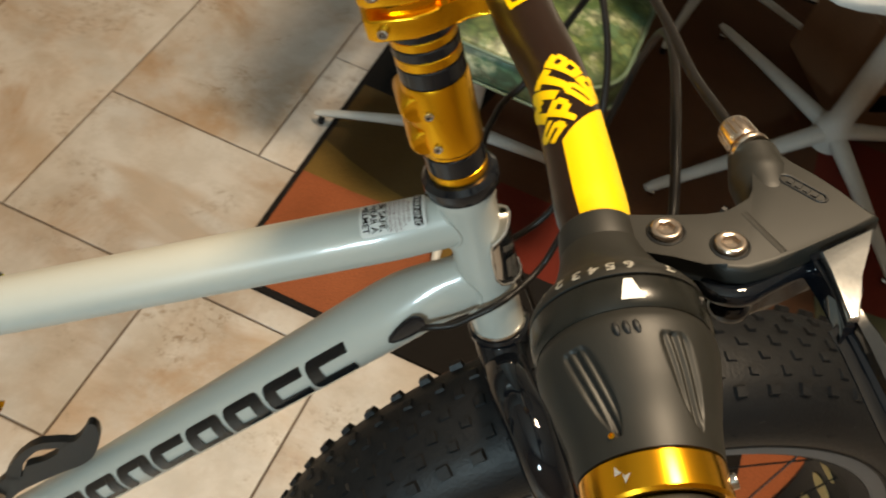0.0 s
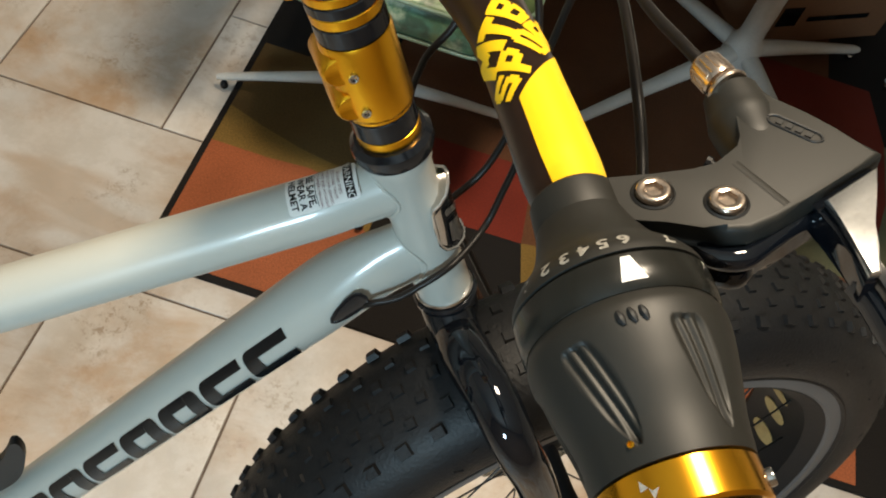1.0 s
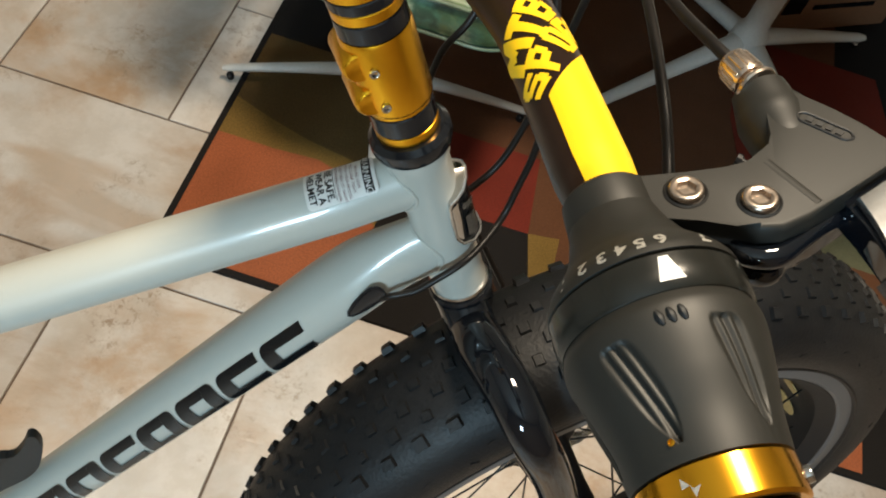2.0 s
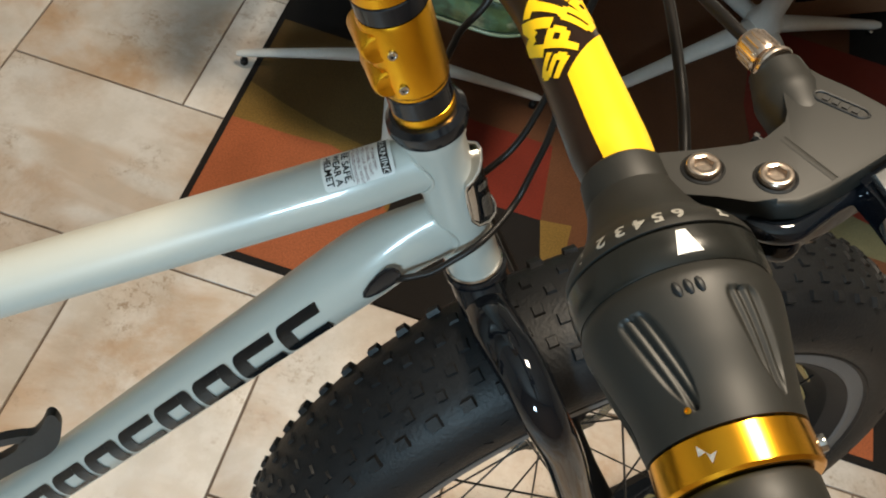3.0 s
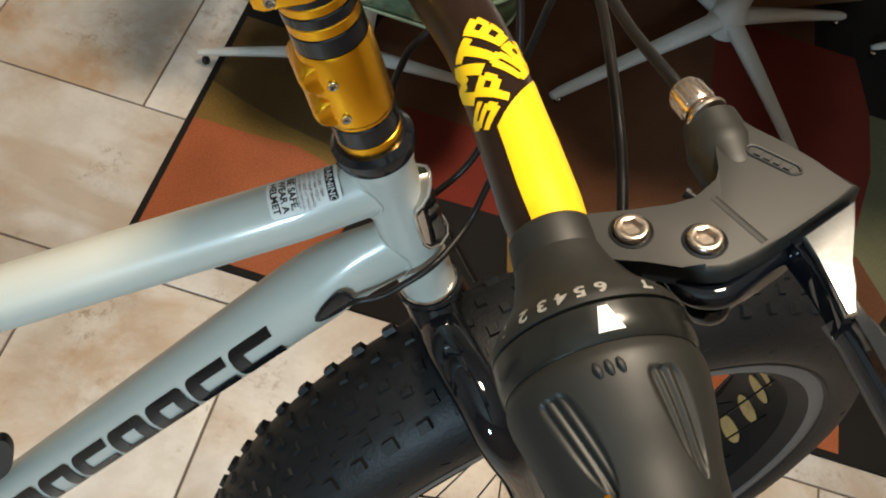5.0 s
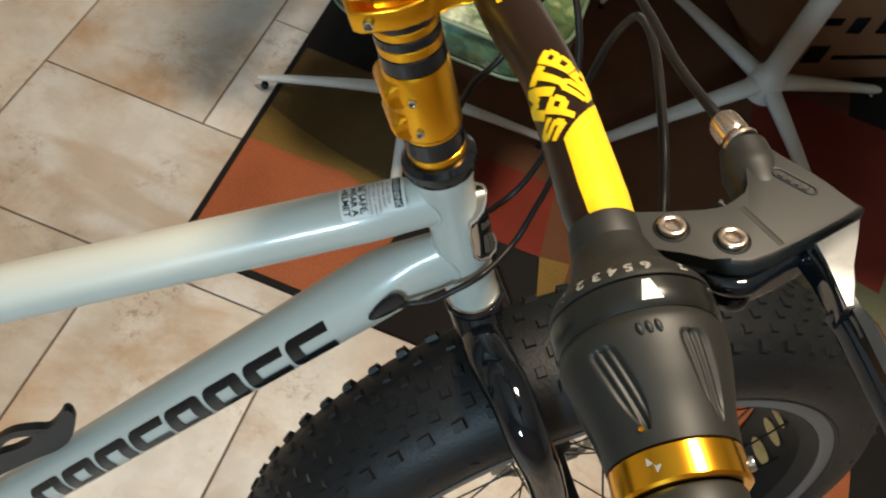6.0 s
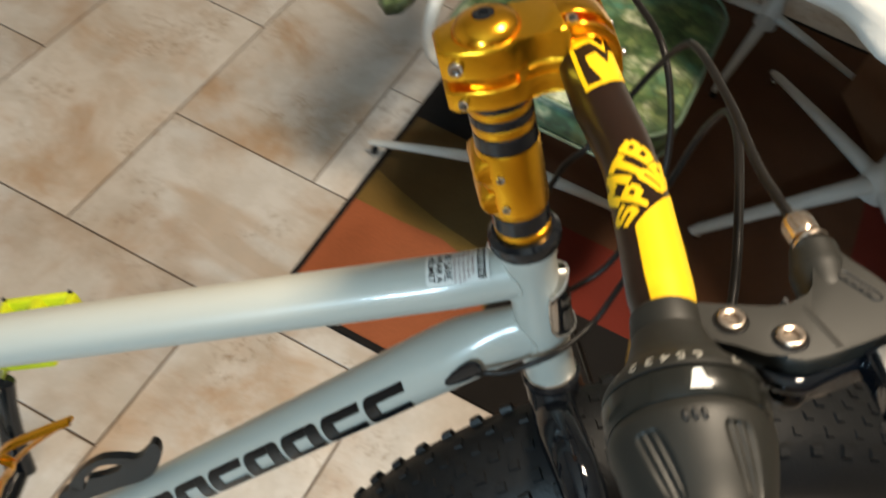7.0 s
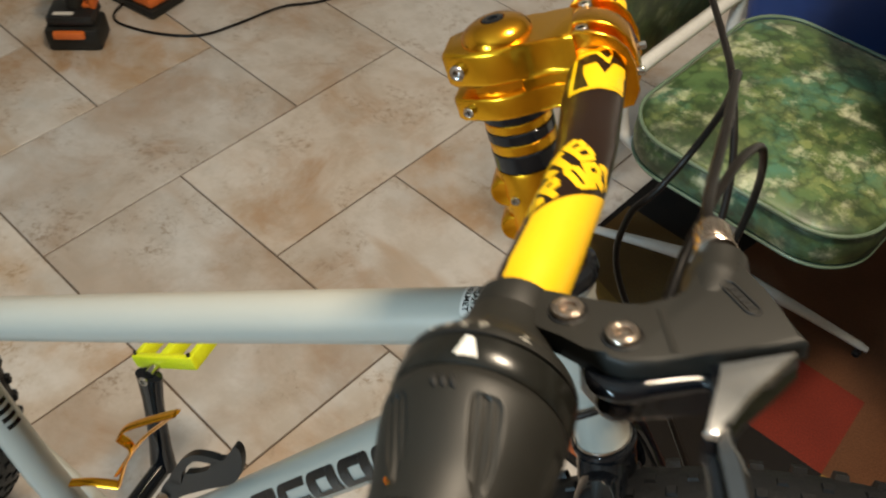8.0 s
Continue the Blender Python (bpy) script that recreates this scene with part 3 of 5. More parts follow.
shape_on(shape, [(U0 - 0.012, V0 + 0.0272), (U0 + 0.012, V0 + 0.0272), (U0 + 0.012, V0 + 0.0276), (U0 - 0.012, V0 + 0.0276)], place_ink)
part("rule_line", shape, INK, lab)
big = bmesh.new()
for i, line in enumerate(("BE SAFE,", "WEAR A", "HELMET")):
    letters(big, line, 0.0064, lambda u, v, k=i: place_ink(U0 + u, V0 + 0.0328 + 0.0059 * k - v), True, 0.02)
part("label_writing", big, INK, lab, "bold black print")

# -- plain black blocks in place of the maker's name along the down tube
dt_a, dt_b = Vector((0.0712, 0, 0.7143)), Vector((-0.1515, 0, 0.4538))


def dt_place(u, v, lift=0.0012):
    """On the down tube: u metres back from the head, v metres up from the right side."""
    d = (dt_b - dt_a).normalized()
    side = Vector((0, -1, 0))
    up = d.cross(side)
    if up.z < 0:
        up = -up
    r = 0.0272 - 0.0020 * min(max(u, 0.0) / 0.343, 1.4) + lift
    a = (v + 0.0012) / 0.0255
    return dt_a + d * u + (side * math.cos(a) + up * math.sin(a)) * r


LOGO_0, LOGO_W, SLANT = 0.055, 0.0500, 0.30
LOGO_LO, LOGO_HI, LOGO_BAND, LOGO_LEG, LOGO_ROUND = -0.0095, 0.0175, 0.0082, 0.0135, 0.0065
for i in range(8):
    bm = bmesh.new()
    u0, w = LOGO_0 + i * LOGO_W, LOGO_W - 0.0050

    def crest(u, ends):
        """How far the rounded corners cut down the block at u."""
        d = min(u - u0 if ends == 2 else w, u0 + w - u)
        return LOGO_ROUND - math.sqrt(max(LOGO_ROUND ** 2 - (LOGO_ROUND - d) ** 2, 0.0)) if d < LOGO_ROUND else 0.0

    def band(a, b, low, high):
        patch(bm, u0 + a, u0 + b, 0.0, 1.0, lambda u, g: (lambda v: dt_place(u - SLANT * v, v))(low(u) + (high(u) - low(u)) * g), 14, 5)

    if i in (0, 1, 4):
        cut = lambda u: crest(u, 1)
        band(0, w - LOGO_LEG, lambda u: LOGO_HI - LOGO_BAND, lambda u: LOGO_HI)
        band(0, w - LOGO_LEG, lambda u: LOGO_LO, lambda u: LOGO_LO + LOGO_BAND)
        band(w - LOGO_LEG, w, lambda u: LOGO_LO + cut(u), lambda u: LOGO_HI - cut(u))
    else:
        cut = lambda u: crest(u, 2)
        band(0, LOGO_LEG, lambda u: LOGO_LO, lambda u: LOGO_HI - cut(u))
        band(w - LOGO_LEG, w, lambda u: LOGO_LO, lambda u: LOGO_HI - cut(u))
        band(LOGO_LEG, w - LOGO_LEG, lambda u: LOGO_HI - LOGO_BAND, lambda u: LOGO_HI)
        if i in (2, 3, 6):
            band(LOGO_LEG, w - LOGO_LEG, lambda u: LOGO_LO, lambda u: LOGO_LO + LOGO_BAND * 0.7)
    part("decal_block", bm, INK, frame_part, "plain black painted block")

# -- dark printed bars on the seat tube
seat_a, seat_b = Vector((-0.515, 0, 0.430)), Vector((-0.470, 0, 0.305))
seat_d = (seat_b - seat_a).normalized()
seat_f = seat_d.cross(Vector((0, 1, 0))).normalized()
if seat_f.x < 0:
    seat_f = -seat_f
for k in range(4):
    bm = bmesh.new()
    patch(bm, 0.008 + 0.011 * k, 0.014 + 0.011 * k, -20, 32, lambda t, a: seat_a + seat_d * t + (seat_f * math.cos(radians(a)) + Vector((0, -1, 0)) * math.sin(radians(a))) * 0.0204, 2, 8)
    part("print_bar", bm, INK, frame_part, "plain dark printed bar")

# -- head badge
bm = bmesh.new()
HB = 0.0200


def ht_place(u, v, r):
    """On the head tube: u metres round from the front towards the right, v metres up the axis."""
    f = Vector((0.9334, 0, 0.3588))
    a = u / HB
    return on_axis(v) + (f * math.cos(a) + Vector((0, -1, 0)) * math.sin(a)) * r


badge_half = [(0.0, -0.0320), (0.0060, -0.0345), (0.0110, -0.0385), (0.0165, -0.0408), (0.0205, -0.0420), (0.0220, -0.0455), (0.0230, -0.0600), (0.0232, -0.0770), (0.0205, -0.0835), (0.0140, -0.0880), (0.0060, -0.0900), (0.0, -0.0902)]
badge_line = badge_half + [(-u, v) for u, v in badge_half[-2:0:-1]]


def badge_place(u, v, lift=0.0):
    """On the badge, which stands off the head tube most at its middle."""
    return ht_place(u, v, 0.0262 - 0.0034 * (u / 0.0230) ** 2 + lift)


sweep(bm, [badge_place(u, v) for u, v in badge_line + badge_line[:2]], 0.0012, 10, caps=False)
badge = part("head_badge", bm, SILVER, bike, "raised silver head badge")
bm = bmesh.new()
rim_in = [badge_place(u, v, -0.0004) for u, v in badge_line]
rim_out = [ht_place(u * 0.97, v, 0.0196) for u, v in badge_line]
ring_in, ring_out = [bm.verts.new(q) for q in rim_in], [bm.verts.new(q) for q in rim_out]
for k in range(len(ring_in)):
    bm.faces.new((ring_in[k - 1], ring_in[k], ring_out[k], ring_out[k - 1]))
part("badge_wall", bm, CHROME, badge)
bm = bmesh.new()
shape_on(bm, badge_line, lambda u, v: badge_place(u, v, -0.0012))
part("badge_plate", bm, INK, badge, "black inlay")
for line in ([(0.0172, -0.0440), (0.0214, -0.0470), (0.0224, -0.0760), (0.0196, -0.0800), (0.0180, -0.0640)], [(0.0145, -0.0480), (0.0030, -0.0550), (0.0050, -0.0590), (0.0152, -0.0540)], [(0.0147, -0.0615), (0.0060, -0.0650), (0.0085, -0.0860), (0.0157, -0.0795)]):
    bm = bmesh.new()
    shape_on(bm, line, lambda u, v: badge_place(u, v, 0.0002))
    part("badge_mark", bm, SILVER, badge)

# -- headset, spacers, riser and stem
head = turned("headset", [(0.0200, 0.002), (0.0250, 0.003), (0.0262, 0.007), (0.0258, 0.013), (0.0225, 0.0165), (0.0195, 0.0168)], SPACER, bike, "black headset cap")
turned("lower_headset_ring", [(0.0185, -0.1620), (0.0215, -0.1610), (0.0222, -0.1570), (0.0242, -0.1555), (0.0246, -0.1515), (0.0232, -0.1492), (0.0205, -0.1488)], SPACER, head, "black lower headset cup")
turned("chrome_ring", [(0.0214, -0.1482), (0.0222, -0.147), (0.0214, -0.1456)], CHROME, head)
turned("steerer_spacer", [(0.0195, 0.0168), (0.0201, 0.0174), (0.0201, 0.0236), (0.0195, 0.0240)], GOLD, bike, "gold anodised spacer")
for name, r, h0, h1, mat in (("steerer_spacer", 0.0202, 0.0242, 0.0388, SPACER), ("steerer_spacer", 0.0199, 0.0390, 0.0420, GOLD), ("steerer_spacer", 0.0206, 0.0962, 0.1080, SPACER),
                             ("steerer_spacer", 0.0203, 0.1082, 0.1150, GOLD), ("steerer_spacer", 0.0206, 0.1152, 0.1222, SPACER), ("steerer_spacer", 0.0203, 0.1224, 0.1282, GOLD), ("steerer_spacer", 0.0206, 0.1284, 0.1340, SPACER)):
    turned(name, [(r - 0.003, h0), (r - 0.0006, h0), (r, h0 + 0.0006), (r, h1 - 0.0006), (r - 0.0006, h1), (r - 0.003, h1)], mat, bike, "gold anodised spacer" if mat is GOLD else "black spacer ring")
bm = bmesh.new()
lathe(bm, [(0.018, 0.042), (0.0206, 0.0421), (0.0212, 0.0430), (0.0214, 0.0450), (0.0214, 0.0935), (0.0206, 0.0958), (0.018, 0.096)], on_axis(0), AX, 56)
riser = part("stem_riser", bm, GOLD, bike, "gold stem riser clamp")


def socket_bolt(parent, m, r, mat=CHROME, depth=0.004, name="bolt", label=""):
    """A cap screw with a hexagon socket; m: its seat, z outwards."""
    bm = bmesh.new()
    n = 36
    rings = []
    for k, z, six in ((0.98, 0, 0), (1.0, 0.0004, 0), (1.0, depth - 0.0009, 0), (0.94, depth - 0.0002, 0), (0.88, depth, 0), (0.68, depth, 0), (0.60, depth - 0.0003, 1), (0.58, depth - 0.0006, 1), (0.55, depth * 0.30, 1)):
        ring = []
        for i in range(n):
            a = 2 * math.pi * i / n
            f = math.cos(math.pi / 6) / math.cos((a % (math.pi / 3)) - math.pi / 6) if six else 1.0
            ring.append(bm.verts.new(m @ Vector((r * k * f * math.cos(a), r * k * f * math.sin(a), z))))
        rings.append(ring)
    for a, b in zip(rings, rings[1:]):
        for i in range(n):
            bm.faces.new((a[i], a[(i + 1) % n], b[(i + 1) % n], b[i]))
    bm.faces.new(rings[-1])
    return part(name, bm, mat, parent, label)


# the clamp's two scalloped ears behind its right side
for h in (0.0815, 0.0555):
    bm = bmesh.new()
    m = STEM_M @ Matrix.Translation((-0.0162, 0, h))
    side = m.to_3x3() @ Vector((0, 1, 0))
    lathe(bm, [(0.0, -0.0142), (0.0045, -0.0143), (0.0068, -0.0150), (0.0080, -0.0152), (0.0090, -0.0144), (0.0097, -0.0122), (0.0100, -0.0090), (0.0100, 0.0150), (0.0090, 0.0166)], m.translation, side, 40)
    ear = part("clamp_ear", bm, GOLD, riser)
    socket_bolt(riser, Matrix.LocRotScale(m @ Vector((0.0060, -0.0186, -0.0030)), (-side).to_track_quat("Z", "Y"), None), 0.0030, CHROME, 0.0022)

# stem body in its own frame: x forward, y left, z up the steerer
def stem_outline(x0, x1, k=1.0):
    pts = [(x0, -0.011), (x0 + 0.004, -0.0155), (-0.016, -0.0190), (-0.006, -0.0226), (0.004, -0.0228), (0.011, -0.0212), (0.018, -0.0176), (0.025, -0.0160), (0.032, -0.0168), (0.039, -0.0195), (x1, -0.0205)]
    pts = [(x, y * k) for x, y in pts]
    return pts + [(x, -y) for x, y in reversed(pts)]


bm = bmesh.new()
prism(bm, stem_outline(-0.031, 0.044), 0.0140, STEM_M @ Matrix.Translation((0, 0, 0.1342)), 0.0014, 3)
stem = part("stem", bm, GOLD, bike, "gold anodised stem")
bm = bmesh.new()
prism(bm, stem_outline(-0.020, 0.043, 0.80), 0.0072, STEM_M @ Matrix.Translation((0, 0, 0.1480)))
part("stem_core", bm, GOLD_BRIGHT, stem)
bm = bmesh.new()
web = [(0.0125, -0.0206), (0.018, -0.0176), (0.025, -0.0160), (0.032, -0.0168), (0.039, -0.0195), (0.0435, -0.0203)]
prism(bm, web + [(x, -y) for x, y in reversed(web)], 0.0072, STEM_M @ Matrix.Translation((0, 0, 0.1480)))
part("stem_web", bm, GOLD, stem)
bm = bmesh.new()
prism(bm, stem_outline(-0.031, 0.044), 0.0210, STEM_M @ Matrix.Translation((0, 0, 0.1552)), 0.0028, 4)
part("stem_upper", bm, GOLD, stem)
for h, r in ((0.1660, 0.0046), (0.1412, 0.0032)):
    socket_bolt(stem, axes((1, 0, 0), (0, 0, 1), STEM_M @ Vector((-0.022, -0.0165, h))), r)
bm = bmesh.new()
lathe(bm, [(0.0205, 0.176), (0.0200, 0.1785), (0.0175, 0.1820), (0.012, 0.1850), (0.0070, 0.1858), (0.0066, 0.1845), (0, 0.1845)], on_axis(0), AX, 48)
cap = part("top_cap", bm, GOLD_BRIGHT, bike, "domed gold top cap")
bm = bmesh.new()
lathe(bm, [(0.0062, 0.1845), (0.0062, 0.1858), (0.0050, 0.1864), (0.0030, 0.1862), (0.0028, 0.1850), (0, 0.1850)], on_axis(0), AX, 24)
part("cap_bolt", bm, SPACER, cap)

# -- handlebar
BAR_PTS = [(-0.026, 0.4, 1.029), (0.0139, 0.2597, 1.0406), (0.0255, 0.1932, 1.031), (0.06, 0.1113, 1.006), (0.0738, 0.0653, 1.0029), (0.0855, 0.009, 1.001), (0.0937, -0.0422, 1.0017),
           (0.1021, -0.0984, 1.0074), (0.1043, -0.1547, 1.0107), (0.1047, -0.1905, 1.0128), (0.1049, -0.2251, 1.0159), (0.1062, -0.2515, 1.0137), (0.1096, -0.3083, 1.0095), (0.1171, -0.4336, 1.0002)]
BAR_RADII = [0.0111, 0.0111, 0.0116, 0.0125, 0.0151, 0.0159, 0.0159, 0.0141, 0.0141, 0.0143, 0.0116, 0.0111, 0.0111, 0.0111]
bar_line = spline(BAR_PTS, 8)
bar_r = lerp_list(BAR_RADII, len(bar_line))
bm = bmesh.new()
sweep(bm, bar_line, bar_r, 40)
handlebar = part("handlebar", bm, BAR, bike, "dark brown handlebar with yellow decals")
BAR_ACC = [0.0]
for a, b in zip(bar_line, bar_line[1:]):
    BAR_ACC.append(BAR_ACC[-1] + (b - a).length)
BAR_FR = frames_along(bar_line)
S_CLAMP = min(range(len(bar_line)), key=lambda i: abs(bar_line[i].y - 0.009))


def bar_at(s):
    """Centre, way along, up and forward of the bar, s metres out to the right from the clamp, and its radius there."""
    want = BAR_ACC[S_CLAMP] + s
    i = max(k for k in range(len(BAR_ACC) - 1) if BAR_ACC[k] <= max(want, 0))
    f = min((want - BAR_ACC[i]) / (BAR_ACC[i + 1] - BAR_ACC[i]), 1.0)
    p = bar_line[i].lerp(bar_line[i + 1], f)
    t = (BAR_FR[i][1].lerp(BAR_FR[i + 1][1], f)).normalized()
    up = Vector((0, 0, 1))
    up = (up - t * up.dot(t)).normalized()
    fw = up.cross(-t)
    if fw.x < 0:
        fw = -fw
    return p, t, up, fw, bar_r[i] + (bar_r[i + 1] - bar_r[i]) * f


def on_bar(s, a, lift):
    """On the bar: s out to the right, a degrees round from the top towards the rider's far side (forward)."""
    p, t, up, fw, r = bar_at(s)
    a = radians(a)
    return p + (up * math.cos(a) + fw * math.sin(a)) * (r + lift)


# yellow sleeve print with two arched words beside it, read from behind and above
S_END = 0.2205
bm = bmesh.new()
patch(bm, 0.0, 1.0, -45, 92, lambda f, a: on_bar((0.1578 - 0.00028 * a) * (1 - f) + S_END * f, a, 0.00035), 18, 24)
part("yellow_print", bm, YELLOW, handlebar, "solid yellow print")


# strokes of the bold capitals in a unit box: two ends and a width
STROKES = {
    "M": [(0.14, 0, 0.14, 1, 0.27), (0.86, 0, 0.86, 1, 0.27), (0.16, 0.92, 0.5, 0.40, 0.24), (0.5, 0.40, 0.84, 0.92, 0.24)],
    "T": [(0, 0.88, 1, 0.88, 0.24), (0.5, 0, 0.5, 0.80, 0.38)],
    "B": [(0.15, 0, 0.15, 1, 0.30), (0.1, 0.90, 0.80, 0.90, 0.20), (0.1, 0.52, 0.86, 0.52, 0.20), (0.1, 0.10, 0.90, 0.10, 0.20), (0.82, 0.55, 0.82, 0.86, 0.28), (0.86, 0.14, 0.86, 0.50, 0.28)],
    "S": [(0.10, 0.89, 0.97, 0.89, 0.22), (0.15, 0.50, 0.15, 0.86, 0.28), (0.08, 0.51, 0.92, 0.51, 0.20), (0.85, 0.14, 0.85, 0.50, 0.28), (0.03, 0.11, 0.90, 0.11, 0.22)],
    "P": [(0.17, 0, 0.17, 1, 0.34), (0.1, 0.89, 0.84, 0.89, 0.22), (0.84, 0.46, 0.84, 0.86, 0.30), (0.1, 0.44, 0.86, 0.44, 0.22)],
    "O": [(0.20, 0.10, 0.20, 0.90, 0.38), (0.80, 0.10, 0.80, 0.90, 0.38), (0.12, 0.92, 0.88, 0.92, 0.16), (0.12, 0.08, 0.88, 0.08, 0.16)],
    "R": [(0.17, 0, 0.17, 1, 0.34), (0.1, 0.89, 0.84, 0.89, 0.22), (0.84, 0.50, 0.84, 0.86, 0.30), (0.1, 0.46, 0.86, 0.46, 0.22), (0.45, 0.42, 0.84, 0.0, 0.32)],
}


def print_letter(ch, *ends):
    """A bold capital on the bar, fanned between its foot's start and end and its head's end and start (metres out from the clamp, degrees round)."""
    mid = sum((Vector(c) for c in ends), Vector((0, 0))) / 4
    foot_start, foot_end, head_end, head_start = (mid + (Vector(c) - mid) * 1.02 for c in ends)
    bm = bmesh.new()
    for k, (x0, y0, x1, y1, wide) in enumerate(STROKES[ch]):
        way = Vector((x1 - x0, y1 - y0)).normalized()
        off = Vector((-way.y, way.x)) * (wide * 0.57)

        def put(f, g, a=Vector((x0, y0)), b=Vector((x1, y1)), o=off, lift=0.00035 + 0.00002 * k):
            q = a.lerp(b, f) + o * g
            at = foot_start.lerp(foot_end, q.x).lerp(head_start.lerp(head_end, q.x), q.y)
            return on_bar(at.x, at.y, lift)

        patch(bm, 0.0, 1.0, -1.0, 1.0, put, 10, 4)
    part("print_letter", bm, YELLOW, handlebar, "bold yellow capital")


for ch, *corners in (("M", (0.1521, -71), (0.1376, -31), (0.1256, -87), (0.137, -118)), ("T", (0.1388, -28), (0.1313, -3), (0.1179, -44), (0.1248, -79)), ("B", (0.1289, 2), (0.1212, 27), (0.1078, -16), (0.1159, -44)),
                     ("S", (0.1689, -61), (0.1612, -28), (0.1527, -60), (0.1596, -95)), ("P", (0.1601, -17), (0.1507, -1), (0.1406, -39), (0.149, -64)), ("O", (0.1494, 16), (0.1417, 39), (0.1317, -5), (0.1386, -25)),
                     ("R", (0.1433, 36), (0.1332, 64), (0.1234, 30), (0.1301, 3)), ("T", (0.134, 65), (0.1304, 81), (0.1201, 54), (0.1232, 34))):
    print_letter(ch, *corners)
# plain emblem nearer the clamp: an open frame round a notched block
GIRTH = 0.00028
for line in ([(0.0165, -56), (0.0600, -53), (0.0560, -44), (0.0170, -46)], [(0.0598, -53), (0.0600, -35), (0.0588, -14), (0.0540, 20), (0.0455, 62), (0.0425, 62), (0.0512, 18), (0.0556, -14), (0.0565, -35), (0.0560, -44)],
             [(0.0165, -46), (0.0140, -12), (0.0215, 11), (0.0150, 22), (0.0270, 16), (0.0250, 8), (0.0185, -11), (0.0205, -44)],
             [(0.0310, -30), (0.0280, -7), (0.0380, 11), (0.0240, 25), (0.0180, 58), (0.0260, 62), (0.0300, 56), (0.0415, 62), (0.0512, 18), (0.0556, -14), (0.0400, -28)]):
    bm = bmesh.new()
    shape_on(bm, [(u, v * GIRTH) for u, v in line], lambda u, v: on_bar(u, v / GIRTH, 0.00035), 0.003)
    part("print_mark", bm, YELLOW, handlebar)
bm = bmesh.new()
shape_on(bm, [(-0.0530, -0.018), (-0.0470, -0.022), (-0.0420, -0.014), (-0.0420, 0.006), (-0.0480, 0.012), (-0.0530, 0.004)], lambda s, v: on_bar(s, v / 0.03 * 42, 0.00035), 0.004)
part("print_mark", bm, YELLOW, handlebar)

for s0, s1, a0, a1 in ((-0.0620, -0.0592, -48, 56), (-0.0592, -0.0270, -48, -39), (-0.0560, -0.0390, 22, 56)):
    bm = bmesh.new()
    patch(bm, s0, s1, a0, a1, lambda s, a: on_bar(s, a, 0.00035), 6, 12)
    part("print_frame", bm, YELLOW, handlebar)

# -- face plate of the stem round the bar
p0, t0, up0, fw0, r0 = bar_at(0.0)
ax_bar = (bar_at(0.02)[0] - bar_at(-0.02)[0]).normalized()
bm = bmesh.new()
lathe(bm, [(0.0158, -0.0255), (0.0192, -0.0255), (0.0196, -0.0245), (0.0196, 0.0150), (0.0192, 0.0160), (0.0158, 0.0160)], p0, ax_bar, 48, close=False)
clamp = part("face_plate", bm, GOLD_BRIGHT, bike, "gold bar clamp face plate")
stem_up = STEM_M.to_3x3() @ Vector((0, 0, 1))
stem_fw = STEM_M.to_3x3() @ Vector((1, 0, 0))
RIB = [(-0.0165, -0.012), (-0.0165, 0.0150), (-0.0155, 0.0225), (-0.0120, 0.0262), (-0.0070, 0.0285), (0.0000, 0.0276), (0.0080, 0.0245), (0.0135, 0.0205), (0.0190, 0.0130), (0.0215, 0.0030), (0.0215, -0.0120), (0.0170, -0.0200), (0.0060, -0.0215), (-0.0060, -0.0195)]
for a0, a1, k in ((0.0132, 0.0164, 1.0), (-0.0145, 0.0045, 0.97), (-0.0262, -0.0245, 1.0)):
    bm = bmesh.new()
    prism(bm, [(x, y * k if y > 0 else y) for x, y in RIB], a1 - a0, axes(stem_fw, stem_up, p0 + ax_bar * a0), 0.0009, 3)
    part("clamp_rib", bm, GOLD_BRIGHT, clamp)
for along in (0.0088, -0.0195):
    c = p0 + ax_bar * along
    socket_bolt(clamp, Matrix.LocRotScale(c - stem_fw * 0.0040 + stem_up * 0.0170, stem_up.to_track_quat("Z", "Y"), None), 0.0038, CHROME, 0.0105)
    socket_bolt(clamp, Matrix.LocRotScale(c + stem_fw * 0.0180 - stem_up * 0.004, stem_fw.to_track_quat("Z", "Y"), None), 0.0024, CHROME, 0.0070)
bm = bmesh.new()
for i in range(4):
    y = -0.0120 + i * 0.0045
    prism(bm, rounded(0.0022, 0.0050, 0.0004), 0.0004, axes(ax_bar, stem_up, p0 + stem_fw * 0.0212 + stem_up * (0.001 if i % 2 else -0.003) + ax_bar * y))
part("stem_print", bm, LABEL, clamp, "small pale print bars")

# -- twist shifter and grip
GR_O = Vector((0.1038, -0.2120, 1.0166))
GR_A = Vector((0.0596, -0.9955, -0.0736)).normalized()
GR_UP = (Vector((0, 0, 1)) - GR_A * GR_A.z).normalized()
GR_FW = GR_UP.cross(-GR_A)
if GR_FW.x < 0:
    GR_FW = -GR_FW


def on_grip(s, a, r):
    a = radians(a)
    return GR_O + GR_A * s + (GR_UP * math.cos(a) + GR_FW * math.sin(a)) * r


def ramp_r(pts, s):
    """A smooth curve through (place, radius) points."""
    k = max(i for i in range(len(pts) - 1) if i == 0 or pts[i][0] <= s)
    def slope(i):
        a, b = pts[max(i - 1, 0)], pts[min(i + 1, len(pts) - 1)]
        return (b[1] - a[1]) / (b[0] - a[0])
    (x0, y0), (x1, y1) = pts[k], pts[k + 1]
    h = x1 - x0
    f = min(max((s - x0) / h, 0.0), 1.0)
